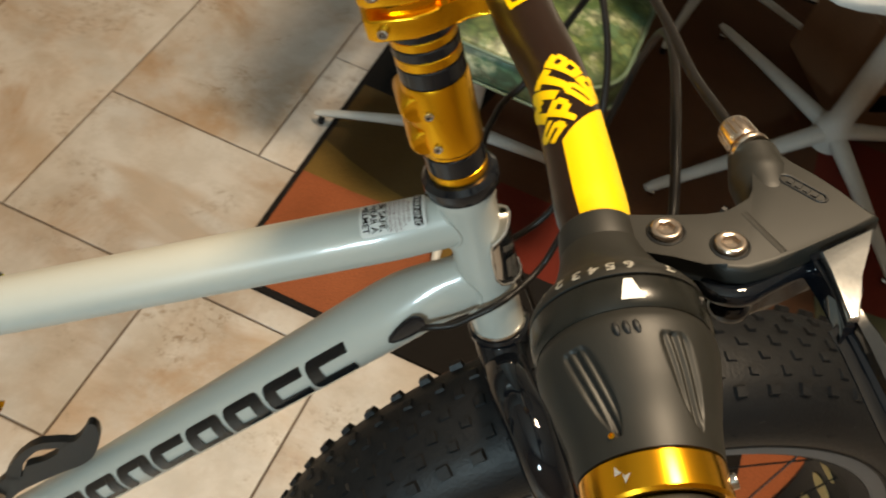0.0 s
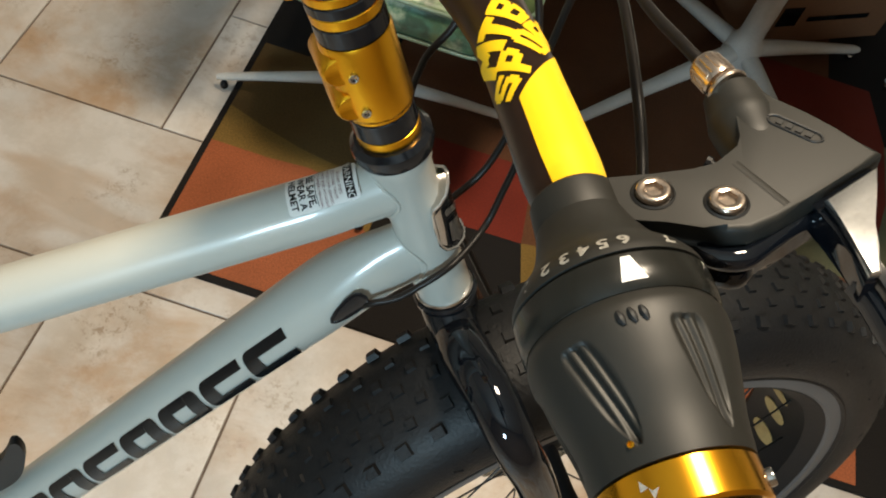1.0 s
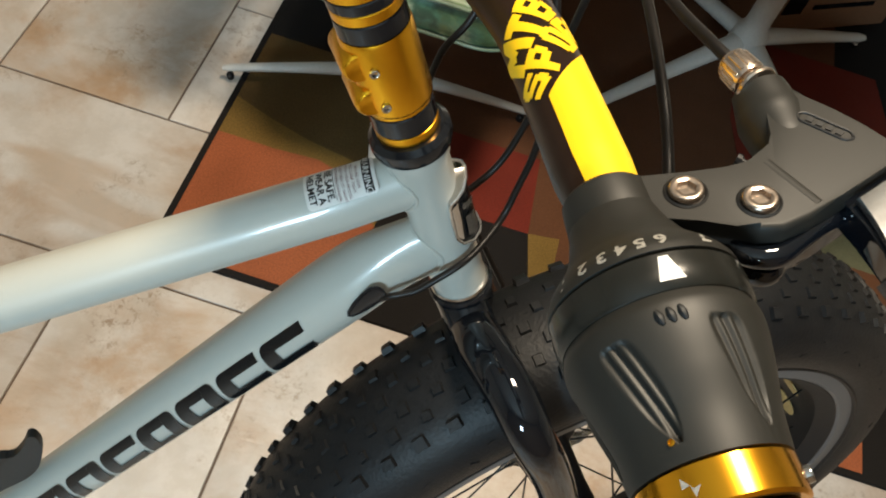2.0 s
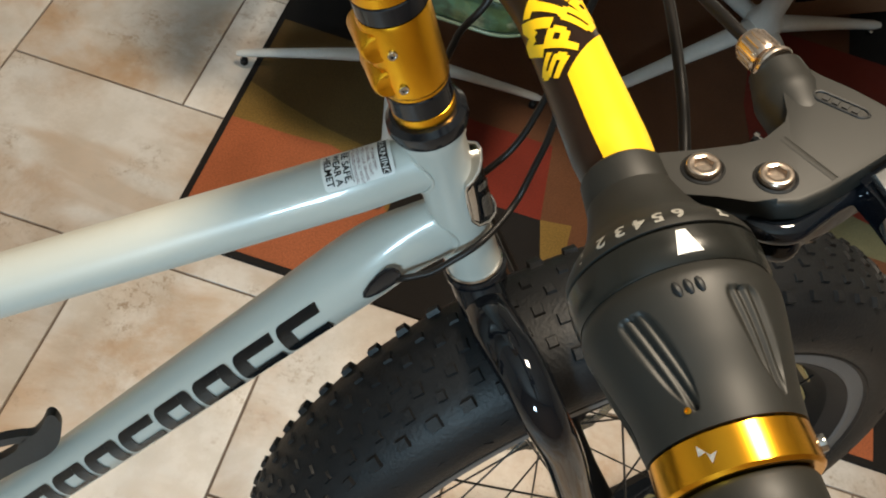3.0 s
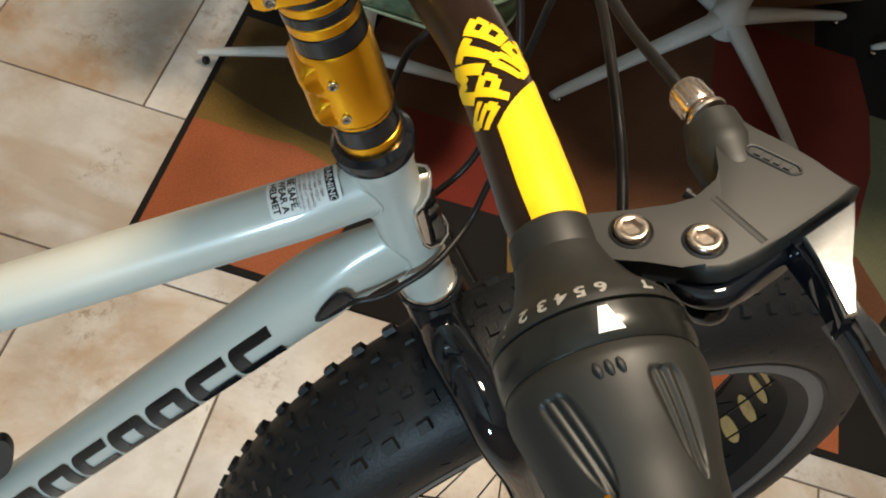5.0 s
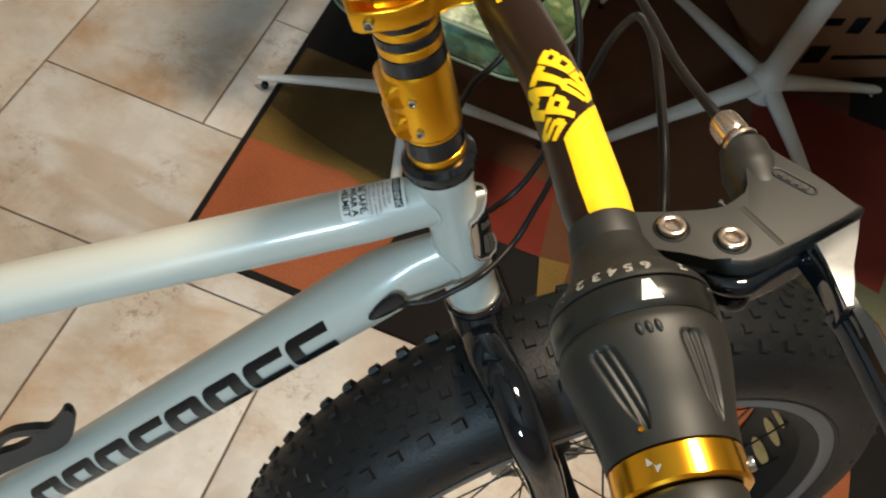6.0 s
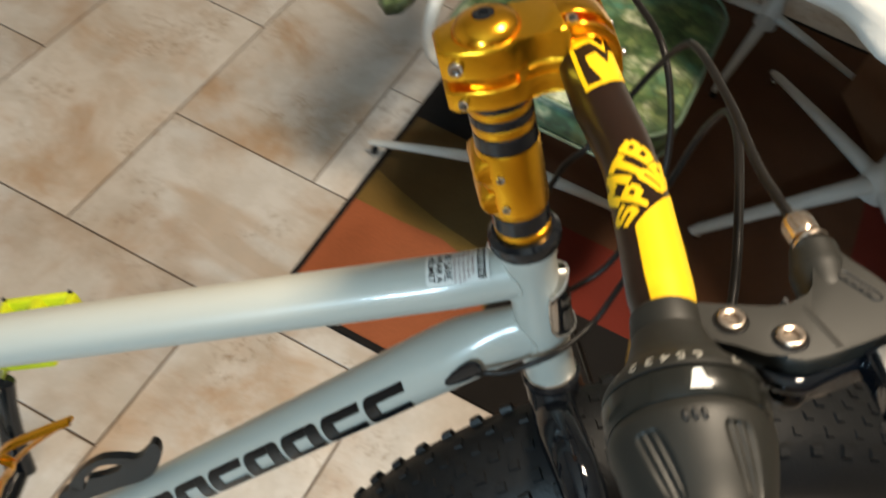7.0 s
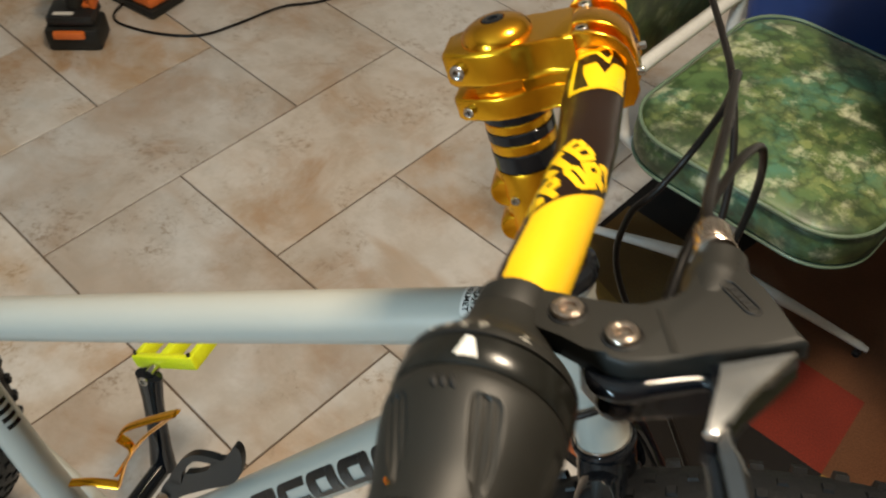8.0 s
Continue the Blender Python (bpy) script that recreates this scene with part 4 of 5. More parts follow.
    return (2 * f ** 3 - 3 * f ** 2 + 1) * y0 + (f ** 3 - 2 * f ** 2 + f) * h * slope(k) + (3 * f ** 2 - 2 * f ** 3) * y1 + (f ** 3 - f ** 2) * h * slope(k + 1)


COLLAR = [(-0.0035, 0.0140), (0.005, 0.0154), (0.016, 0.0186), (0.0225, 0.0222), (0.0286, 0.0276), (0.0330, 0.0304), (0.0362, 0.0310)]
bm = bmesh.new()
lathe(bm, [(0.0112, -0.0040), (0.0132, -0.0039)] + [(ramp_r(COLLAR, -0.0035 + 0.0397 * i / 30), -0.0035 + 0.0397 * i / 30) for i in range(31)] + [(0.0300, 0.0366), (0.0112, 0.0367)], GR_O, GR_A, 64)
shifter = part("twist_shifter", bm, PLASTIC, bike, "matte black seven-speed twist shifter")
bm = bmesh.new()
lathe(bm, [(0.0112, 0.0368), (0.0304, 0.0369), (0.0311, 0.0376), (0.0313, 0.0420), (0.0311, 0.0475), (0.0300, 0.0490), (0.0112, 0.0491)], GR_O, GR_A, 72)
part("indicator_ring", bm, RING, shifter, "smooth glossy black indicator ring")
SLEEVE = [(0.049, 0.0296), (0.0530, 0.0308), (0.0590, 0.0304), (0.070, 0.0281), (0.082, 0.0251), (0.0937, 0.0234)]
S_G = 0.0937


def grip_r(s):
    """Radius of the twisting sleeve along its length."""
    return ramp_r(SLEEVE, s)


bm = bmesh.new()
NA, NS = 480, 72
ringv = []
for i in range(NS + 1):
    s = 0.0490 + (S_G - 0.049) * i / NS
    row = []
    for k in range(NA):
        a = 360 * k / NA
        r = grip_r(s)
        # leaf-shaped scoops, each with three long grooves
        for c in (-112, -48, 15, 79, 143, 207):
            d = (a - c + 180) % 360 - 180
            e = (s - 0.0585) / 0.0300
            if 0 < e < 1:
                w = d - (e - 0.5) * 15
                broad = 19.0 * e ** 0.22 * (1 - e) ** 0.55
                if abs(w) < broad:
                    q = w / broad
                    r -= 0.0007 * (1 - q * q) ** 0.8 + 0.0011 * (1 - q * q) ** 0.5 * (0.5 + 0.5 * math.cos(2 * math.pi * w / 7.4))
        row.append(bm.verts.new(on_grip(s, a, r)))
    ringv.append(row)
for a, b in zip(ringv, ringv[1:]):
    for k in range(NA):
        bm.faces.new((a[k], a[(k + 1) % NA], b[(k + 1) % NA], b[k]))
bm.faces.new(ringv[0])
bm.faces.new(ringv[-1])
part("twist_sleeve", bm, RUBBER, shifter, "grooved black rubber twist sleeve", angle=60)
# slots drawn as raised near-black bars, their shade in the colour
for k in (-6, 0, 6):
    bm = bmesh.new()
    sweep(bm, [on_grip(0.0545 + i * 0.0011, -21 + k + 0.5 * i, grip_r(0.0545 + i * 0.0011) + 0.0002) for i in range(5)], [0.0005, 0.0010, 0.0012, 0.0010, 0.0005], 8)
    part("sleeve_slot", bm, PLASTIC_DARK, shifter)
bm = bmesh.new()
lathe(bm, [(0.0010, 0), (0.0010, 0.0005), (0.0006, 0.0006), (0.0005, 0.0001), (0, 0.0001)], on_grip(0.088, -46, grip_r(0.088)), on_grip(0.088, -46, 1) - on_grip(0.088, -46, 0), 16)
part("brass_eyelet", bm, GOLD_BRIGHT, shifter)
for ch, a in zip("1234567", (-74, -57, -44, -32.5, -21.5, -9.5, 18)):
    bm = bmesh.new()
    letters(bm, ch, 0.0058, lambda u, v, c=a: on_grip(0.0302 + v, c - math.degrees(1.25 * u / 0.0300), ramp_r(COLLAR, 0.0302 + v) + 0.0002), True, 0.03)
    part("gear_number", bm, DIM_INK, shifter, "white gear number")
bm = bmesh.new()
shape_on(bm, [(0.0388, -0.0016), (0.0388, 0.0012), (0.0468, 0.0042), (0.0468, -0.0036)], lambda s, v: on_grip(s, -13 + math.degrees(v / 0.0313), 0.0315), 0.002)
part("gear_pointer", bm, WHITE_INK, shifter, "white pointer mark")
bm = bmesh.new()
lathe(bm, [(0.0112, S_G + 0.0001), (0.0222, S_G + 0.0002), (0.0233, S_G + 0.0010), (0.0234, S_G + 0.0060), (0.0233, S_G + 0.0118), (0.0222, S_G + 0.0128), (0.0112, S_G + 0.0130)], GR_O, GR_A, 72)
ring = part("lock_ring", bm, GOLD_BRIGHT, bike, "polished gold grip lock ring")
socket_bolt(ring, Matrix.LocRotScale(on_grip(S_G + 0.0065, 58, 0.0222), (on_grip(0, 58, 1) - on_grip(0, 58, 0)).to_track_quat("Z", "Y"), None), 0.0026, CHROME, 0.003)
bm = bmesh.new()
shape_on(bm, [(S_G + 0.0035, -0.0024), (S_G + 0.0064, -0.0028), (S_G + 0.0060, -0.0004), (S_G + 0.0094, 0.0003), (S_G + 0.0066, 0.0024), (S_G + 0.0070, 0.0004)], lambda s, v: on_grip(s, -44 + math.degrees(v / 0.0234), 0.0236), 0.002)
part("ring_mark", bm, DIM_INK, ring, "small pale print mark")
bm = bmesh.new()
lathe(bm, [(0.0112, S_G + 0.0132), (0.0196, S_G + 0.0134), (0.0204, S_G + 0.0150), (0.0204, S_G + 0.024), (0.0186, S_G + 0.031), (0.0180, S_G + 0.111), (0.0196, S_G + 0.118), (0.0186, S_G + 0.128), (0, S_G + 0.129)], GR_O, GR_A, 48)
part("grip", bm, RUBBER, bike, "black rubber handlebar grip")

# -- brake lever: body, clamp, bolts, barrel adjuster, blade
LV_N = Vector((-0.2238, 0.0476, 0.9735)).normalized()
LV_M = axes((0.9746, 0.0109, 0.2235), (0, 0.9988, -0.0488), (0.1232, -0.2181, 1.0326))


def lv(x, y, z=0.0):
    """In the lever's frame: x forward from the first bolt, y inwards along the bar, z out of its upper face."""
    return LV_M @ Vector((x, y, z))


bm = bmesh.new()
body_line = [(-0.020, 0.011), (-0.012, 0.0105), (0.003, 0.0088), (0.016, 0.008), (0.024, 0.0088), (0.031, 0.0105), (0.0355, 0.0135), (0.0385, 0.0185), (0.0405, 0.026), (0.0405, 0.034), (0.0420, 0.043), (0.0480, 0.0475), (0.0512, 0.0450),
             (0.0552, 0.0345), (0.0603, 0.0240), (0.0680, 0.0155), (0.0775, 0.0012), (0.0605, -0.0060), (0.046, -0.0126), (0.034, -0.0184), (0.0245, -0.0210), (0.017, -0.0198), (0.0115, -0.0155), (0.001, -0.0105), (-0.020, -0.0085)]
prism(bm, body_line, 0.0090, LV_M @ Matrix.Translation((0, 0, -0.0092)), 0.0022, 3)
lever = part("brake_lever", bm, PLASTIC, bike, "black brake lever body with silver blade")
# rounded boss that holds the barrel adjuster
bm = bmesh.new()
boss = spline([lv(0.042, 0.010, -0.0135), lv(0.0445, 0.022, -0.0108), lv(0.0452, 0.035, -0.0098), lv(0.0452, 0.0480, -0.0070)], 5)
sweep(bm, boss, lerp_list([0.0060, 0.0108, 0.0122, 0.0098], len(boss)), 40)
part("cable_boss", bm, PLASTIC, lever)
bm = bmesh.new()
lathe(bm, [(0.0116, -0.0060), (0.0140, -0.0057), (0.0150, -0.0045), (0.0158, 0.0060), (0.0150, 0.0090), (0.0116, 0.009)], GR_O, GR_A, 40, close=False)
part("clamp_band", bm, PLASTIC, lever)
# shallow ridge on the upper face
bm = bmesh.new()
sweep(bm, [lv(0.0300, 0.0075, -0.0041), lv(0.0345, -0.004, -0.0041), lv(0.0385, -0.0138, -0.0041)], 0.00416, 40)
part("body_ridge", bm, PLASTIC, lever)
for x, y in ((0.0, 0.0), (0.0208, -0.0092)):
    m = LV_M @ Matrix.Translation((x, y, -0.0006))
    # dark ring round the bolt; the recess shade is in its colour
    bm = bmesh.new()
    lathe(bm, [(0.0070, 0), (0.0072, 0.0007), (0.0066, 0.0012), (0.0060, 0.0004)], m.translation, LV_N, 28)
    part("bolt_recess", bm, PLASTIC_DARK, lever)
    socket_bolt(lever, m, 0.0057, NICKEL, 0.0030, "bolt", "warm steel socket bolt")
# moulded stadium with plain bars where the maker's mark stands
bm = bmesh.new()
mm = LV_M @ Matrix.Translation((0.0550, 0.0185, 0.0)) @ pose(0, 0, 0, 0, 0, -52)
st = rounded(0.0200, 0.0048, 0.0030, 6)
sweep(bm, [mm @ Vector((x, y, 0)) for x, y in st + st[:2]], 0.0005, 8, caps=False)
for i in range(4):
    box(bm, (0.0022, 0.0026, 0.0006), mm @ Matrix.Translation((-0.0054 + i * 0.0036, 0, 0.0)))
part("body_mark", bm, PLASTIC_DARK, lever, "moulded plain bars in an oval")
# barrel adjuster
b0 = Vector((0.1668, -0.1715, 1.0365))
bdir = Vector((-0.24, 0.96, -0.06)).normalized()
bm = bmesh.new()
lathe(bm, [(0.0040, 0), (0.0078, 0.0006), (0.0082, 0.0014), (0.0078, 0.0024), (0.0050, 0.0028), (0.0050, 0.0048), (0.0064, 0.0050), (0.0068, 0.0060), (0.0066, 0.0150), (0.0058, 0.0166), (0.0026, 0.0170)], b0, bdir, 40)
barrel = part("barrel_adjuster", bm, NICKEL, lever, "ridged nickel barrel adjuster", angle=30)
b_side = bdir.cross(Vector((0, 0, 1))).normalized()
b_up = b_side.cross(bdir)
for k in range(16):
    a = 2 * math.pi * k / 16
    out = b_side * math.cos(a) + b_up * math.sin(a)
    bm = bmesh.new()
    sweep(bm, [b0 + bdir * 0.0066 + out * 0.0064, b0 + bdir * 0.0145 + out * 0.0062], 0.0008, 6)
    part("knurl", bm, NICKEL, barrel)
# underside bracket and pivot
bm = bmesh.new()
prism(bm, [(0.006, -0.011), (0.012, -0.017), (0.020, -0.0215), (0.028, -0.0205), (0.036, -0.0165), (0.046, -0.0120), (0.060, -0.0055), (0.070, 0.000), (0.062, 0.010), (0.040, 0.004), (0.015, -0.002)], 0.0180, LV_M @ Matrix.Translation((0, 0, -0.0275)), 0.0025, 3)
part("pivot_bracket", bm, BLACK_GLOSS, lever, "glossy black pivot bracket")
bm = bmesh.new()
lathe(bm, [(0.0050, -0.0235), (0.0075, -0.0228), (0.0080, -0.0215), (0.0080, -0.0185), (0.0070, -0.0165)], lv(0.021, -0.0185), LV_N, 28)
part("pivot_pin", bm, BLACK_GLOSS, lever)
ARM_PTS = ((0.0101, -0.0090, -0.0125), (0.0120, -0.0160, -0.0120), (0.0165, -0.0212, -0.0120), (0.0237, -0.0222, -0.0120),
           (0.0335, -0.0177, -0.0120), (0.0424, -0.0134, -0.0125), (0.0505, -0.0110, -0.0125), (0.0580, -0.0130, -0.0125))
bm = bmesh.new()
arm_line = spline([lv(*p) for p in ARM_PTS], 6)
sweep(bm, arm_line, lerp_list([0.0030, 0.0040, 0.0044, 0.0040, 0.0034, 0.0032], len(arm_line)), 16)
part("lever_spring_arm", bm, BLACK_GLOSS, lever)
# reach screw
bm = bmesh.new()
sweep(bm, [lv(0.0335, 0.013, -0.012), lv(0.0275, 0.0185, -0.010)], 0.0013, 10)
sweep(bm, [lv(0.0275, 0.0185, -0.010), lv(0.0262, 0.0197, -0.0096)], 0.0022, 10)
part("reach_screw", bm, RIM_IN, lever)


def blade_strip(spec, thick):
    """A bent bar through (x, y, z, half width) in the lever's frame."""
    bm = bmesh.new()
    line = spline([lv(*p[:3]) for p in spec], 6)
    half = lerp_list([p[3] for p in spec], len(line))
    rings = []
    for (p, t, u, v), w in zip(frames_along(line), half):
        x = LV_M.to_3x3() @ Vector((1, 0, 0))
        across = (x - t * x.dot(t)).normalized()
        up = across.cross(t)
        if up.dot(LV_N) < 0:
            up = -up
        e = min(0.0024, w * 0.4)
        rings.append([bm.verts.new(p + across * a + up * c) for a, c in ((-w, -thick), (-w, thick * 0.2), (-w + e, thick), (w - e, thick), (w, thick * 0.2), (w, -thick))])
    for a, b in zip(rings, rings[1:]):
        for k in range(6):
            bm.faces.new((a[k], a[(k + 1) % 6], b[(k + 1) % 6], b[k]))
    bm.faces.new(rings[0][::-1])
    bm.faces.new(rings[-1])
    return bm


BLADE_LINE = [(0.0500, -0.0080), (0.0740, 0.0020), (0.0757, -0.0003), (0.0692, -0.0122), (0.0618, -0.0258), (0.0578, -0.0345), (0.0566, -0.0400), (0.0548, -0.0440), (0.0512, -0.0440), (0.0523, -0.0335), (0.0528, -0.0217), (0.0512, -0.0111)]
bm = bmesh.new()
prism(bm, [(0.0744, -0.0025)] + BLADE_LINE[3:-1] + [(0.0518, -0.0128)], 0.0030, LV_M @ Matrix.Translation((0, 0, -0.0052)), 0.0008, 3)
part("lever_blade", bm, SILVER, lever, "bright silver lever blade")
bm = bmesh.new()
prism(bm, BLADE_LINE, 0.0110, LV_M @ Matrix.Translation((-0.0006, 0, -0.0166)), 0.0014, 3)
part("blade_root", bm, BLACK_GLOSS, lever, "glossy black side of the lever blade")
part("arm_side", blade_strip([(0.0528, -0.038, -0.0130, 0.0030), (0.0556, -0.044, -0.0155, 0.0036), (0.0590, -0.052, -0.0200, 0.0044), (0.0640, -0.066, -0.0280, 0.0048), (0.0710, -0.088, -0.0395, 0.0050), (0.0750, -0.125, -0.0495, 0.0050)], 0.0040), BLACK_GLOSS, lever, "glossy black side of the finger end")
# same silver as the blade; the dark it mirrors is put into its colour
part("blade_arm", blade_strip([(0.0552, -0.036, -0.0062, 0.0028), (0.0572, -0.042, -0.0085, 0.0030), (0.0605, -0.048, -0.0125, 0.0040), (0.0660, -0.062, -0.0220, 0.0044), (0.0740, -0.085, -0.0340, 0.0046), (0.0780, -0.125, -0.0440, 0.0050)], 0.0028), SILVER_DARKENED, lever, "curved finger end of the silver lever, darkened in its colour")

# -- cable housings
CABLES = {
    "brake_cable": [b0 + bdir * 0.014, b0 + bdir * 0.030, (0.1590, -0.1060, 1.0270), (0.1595, -0.0500, 1.0200), (0.1585, 0.0180, 1.0070), (0.1600, 0.0520, 0.9880), (0.1580, 0.0790, 0.9500), (0.1470, 0.0840, 0.9110), (0.1330, 0.0740, 0.8820), (0.1180, 0.0760, 0.8500), (0.1200, 0.0850, 0.7900), (0.1700, 0.0980, 0.6800), (0.2300, 0.1010, 0.5600)],
    "shifter_cable": [(0.1480, -0.1900, 0.9740), (0.1550, -0.1580, 0.9860), (0.1575, -0.1270, 1.0000), (0.1680, -0.0650, 1.0040), (0.1790, -0.0140, 0.9880), (0.1860, 0.0150, 0.9640), (0.1905, 0.0380, 0.9280), (0.1900, 0.0460, 0.8860), (0.1840, 0.0500, 0.8300), (0.1710, 0.0460, 0.7850), (0.1500, 0.0400, 0.7600), (0.1200, 0.0380, 0.7300), (0.0850, 0.0343, 0.6927)],
    "far_brake_cable": [(0.0728, 0.3302, 0.9927), (0.1200, 0.2250, 0.9700), (0.1450, 0.1510, 0.9640), (0.1600, 0.0860, 0.9640), (0.1740, 0.0480, 0.9260), (0.1765, 0.0200, 0.8800), (0.1760, 0.0110, 0.8480), (0.1755, 0.0100, 0.8212), (0.1713, 0.0080, 0.7965), (0.1643, 0.0020, 0.7724), (0.1500, -0.0125, 0.7629), (0.1344, -0.0255, 0.7574), (0.1167, -0.0300, 0.7447), (0.1020, -0.0310, 0.7328), (0.0851, -0.0298, 0.7260), (0.0790, -0.0250, 0.7165)],
}
for name, pts in CABLES.items():
    bm = bmesh.new()
    sweep(bm, spline(pts, 8), 0.0025, 12)
    part(name, bm, CABLE, bike, "black plastic cable housing")
port_line = [(-0.0190, 0.0010), (-0.0180, 0.0052), (-0.0140, 0.0072), (-0.0060, 0.0068), (0.0040, 0.0048), (0.0130, 0.0018), (0.0160, -0.0008), (0.0140, -0.0028), (0.0060, -0.0046), (-0.0040, -0.0052), (-0.0130, -0.0044), (-0.0175, -0.0022)]
port_line = [(u + 0.0005, v + 0.0012) for u, v in port_line]
bm = bmesh.new()
shape_on(bm, port_line, lambda u, v: dt_place(u, v, 0.0016), 0.003)
port = part("cable_port", bm, SPACER, bike, "black rubber cable port")
bm = bmesh.new()
sweep(bm, [dt_place(u, v, 0.0010) for u, v in port_line + port_line[:2]], 0.0013, 8, caps=False)
part("port_rim", bm, SPACER, port)

# -- fork, built in the turned front wheel's frame: x forward, y left, z up from the axle
WHEEL_M = Matrix.Translation((0.325, -0.0174, 0.3615)) @ pose(0, 0, 0, 0, 0, 10.2) @ pose(0, 0, 0, -0.7, 0, 0)
WHEEL_K = 0.953
bm = bmesh.new()
lathe(bm, [(0.0185, -0.1615), (0.0212, -0.1618), (0.0218, -0.1660), (0.0216, -0.1740), (0.0200, -0.1820), (0.0160, -0.1890), (0.0090, -0.1940), (0.0, -0.1955)], on_axis(0), AX, 48)
fork = part("fork", bm, BLACK_GLOSS, bike, "glossy black rigid fork")
for s, line in ((-1, [(-0.169, 0.017, 0.318), (-0.173, -0.012, 0.330), (-0.171, -0.050, 0.336), (-0.162, -0.080, 0.318), (-0.135, -0.088, 0.262), (-0.093, -0.090, 0.158), (-0.028, -0.092, 0.018)]),
                (1, [(-0.169, 0.017, 0.318), (-0.173, 0.048, 0.330), (-0.170, 0.078, 0.332), (-0.158, 0.091, 0.312), (-0.126, 0.094, 0.258), (-0.077, 0.094, 0.158), (-0.008, 0.092, 0.018)])):
    bm = bmesh.new()
    line = spline([WHEEL_M @ Vector(p) for p in line], 8)
    sweep(bm, line, lerp_list([0.0185, 0.0190, 0.0180, 0.0164, 0.0154, 0.0150, 0.0140], len(line)), 32)
    part("fork_leg", bm, BLACK_GLOSS, fork)
    bm = bmesh.new()
    sweep(bm, [WHEEL_M @ Vector((0, s * 0.088, 0)), WHEEL_M @ Vector((0, s * 0.112, 0))], 0.013, 20)
    part("axle_nut", bm, CHROME, fork)


# -- wheels
def ring_lathe(bm, profile, n, closed=True, wob=None):
    """Turns a closed profile of (radius, y) about the y axis."""
    rows = []
    for k in range(n):
        a = 2 * math.pi * k / n
        rows.append([bm.verts.new((r * math.cos(a), y, r * math.sin(a))) for r, y in profile])
    m = len(profile)
    for k in range(n):
        a, b = rows[k], rows[(k + 1) % n]
        for i in range(m if closed else m - 1):
            j = (i + 1) % m
            bm.faces.new((a[i], a[j], b[j], b[i]))
    return bm


def build_wheel(m):
    wheel = new("wheel")
    wheel.parent = bike
    wheel.matrix_basis = m @ Matrix.Diagonal((WHEEL_K, 1, WHEEL_K, 1))
    tagged(wheel, "fat knobbly black tyre on a dark rim")
    half = [(0.3000, 0.0525), (0.3070, 0.0580), (0.3180, 0.0608), (0.3310, 0.0606), (0.3460, 0.0560), (0.3610, 0.0450), (0.3715, 0.0270), (0.3745, 0.0)]
    tube = [(r, -y) for r, y in half] + [(r, y) for r, y in reversed(half[:-1])] + [(0.292, 0.040), (0.289, 0.0), (0.292, -0.040)]
    part("tyre", ring_lathe(bmesh.new(), tube, 160), TYRE, wheel, "black rubber tyre carcass", angle=50)
    bm = bmesh.new()
    rows = [(-0.0405, 0.3640, 0.52, 0, 0.0085, 0.0095, 0.0130), (-0.0270, 0.3712, 0.30, 1, 0.0048, 0.0085, 0.0100), (-0.0135, 0.3735, 0.12, 0, 0.0048, 0.0085, 0.0105), (0.0, 0.3745, 0.0, 1, 0.0048, 0.0090, 0.0110),
            (0.0135, 0.3735, -0.12, 0, 0.0048, 0.0085, 0.0105), (0.0270, 0.3712, -0.30, 1, 0.0048, 0.0085, 0.0100), (0.0470, 0.3590, -0.66, 0, 0.0098, 0.0100, 0.0135)]
    n = 72
    rnd = random.Random(4)
    for y, r, tilt, off, sx, sy, sz in rows:
        for k in range(n):
            a = 2 * math.pi * (k + 0.5 * off) / n
            wide = 1.0 if k % 2 else 1.22
            rot = Matrix.Rotation(-a, 4, "Y") @ Matrix.Translation((r, y, 0)) @ Matrix.Rotation(-tilt, 4, "Z") @ Matrix.Rotation(rnd.uniform(-0.08, 0.08), 4, "X")
            vs = []
            tip = rnd.uniform(0.66, 0.84)
            for x, f in ((-sx / 2, 1.0), (sx / 2 * rnd.uniform(0.75, 1.05), tip)):
                for yy, zz in ((-1, -1), (1, -1), (1, 1), (-1, 1)):
                    vs.append(bm.verts.new(rot @ Vector((x, yy * sy / 2 * f * wide, zz * sz / 2 * f))))
            for q in ((4, 5, 6, 7), (0, 1, 5, 4), (1, 2, 6, 5), (2, 3, 7, 6), (3, 0, 4, 7)):
                bm.faces.new([vs[i] for i in q])
    tagged(part("tread", bm, TYRE, wheel, "raised rubber tread blocks", angle=20), kind="stuff")
    # short ribs on the sidewall
    bm = bmesh.new()
    for s in (-1, 1):
        for k in range(60):
            a = 2 * math.pi * (k + 0.2 * (k % 3)) / 60
            r0 = 0.330 + 0.006 * (k % 3)
            rot = Matrix.Rotation(-a, 4, "Y") @ Matrix.Translation((r0, s * (0.0605 - 0.3 * (r0 - 0.330)), 0)) @ Matrix.Rotation(s * -0.2, 4, "Z") @ Matrix.Rotation(0.5 if k % 2 else -0.3, 4, "Y")
            bmesh.ops.create_cube(bm, size=1.0, matrix=rot @ Matrix.Diagonal((0.0016, 0.0014, 0.008, 1)))
        ring_lathe(bm, [(0.3020, s * 0.0535), (0.3055, s * 0.0575), (0.3035, s * 0.0580), (0.3005, s * 0.0545)], 120)
    part("sidewall_ribs", bm, TYRE, wheel)
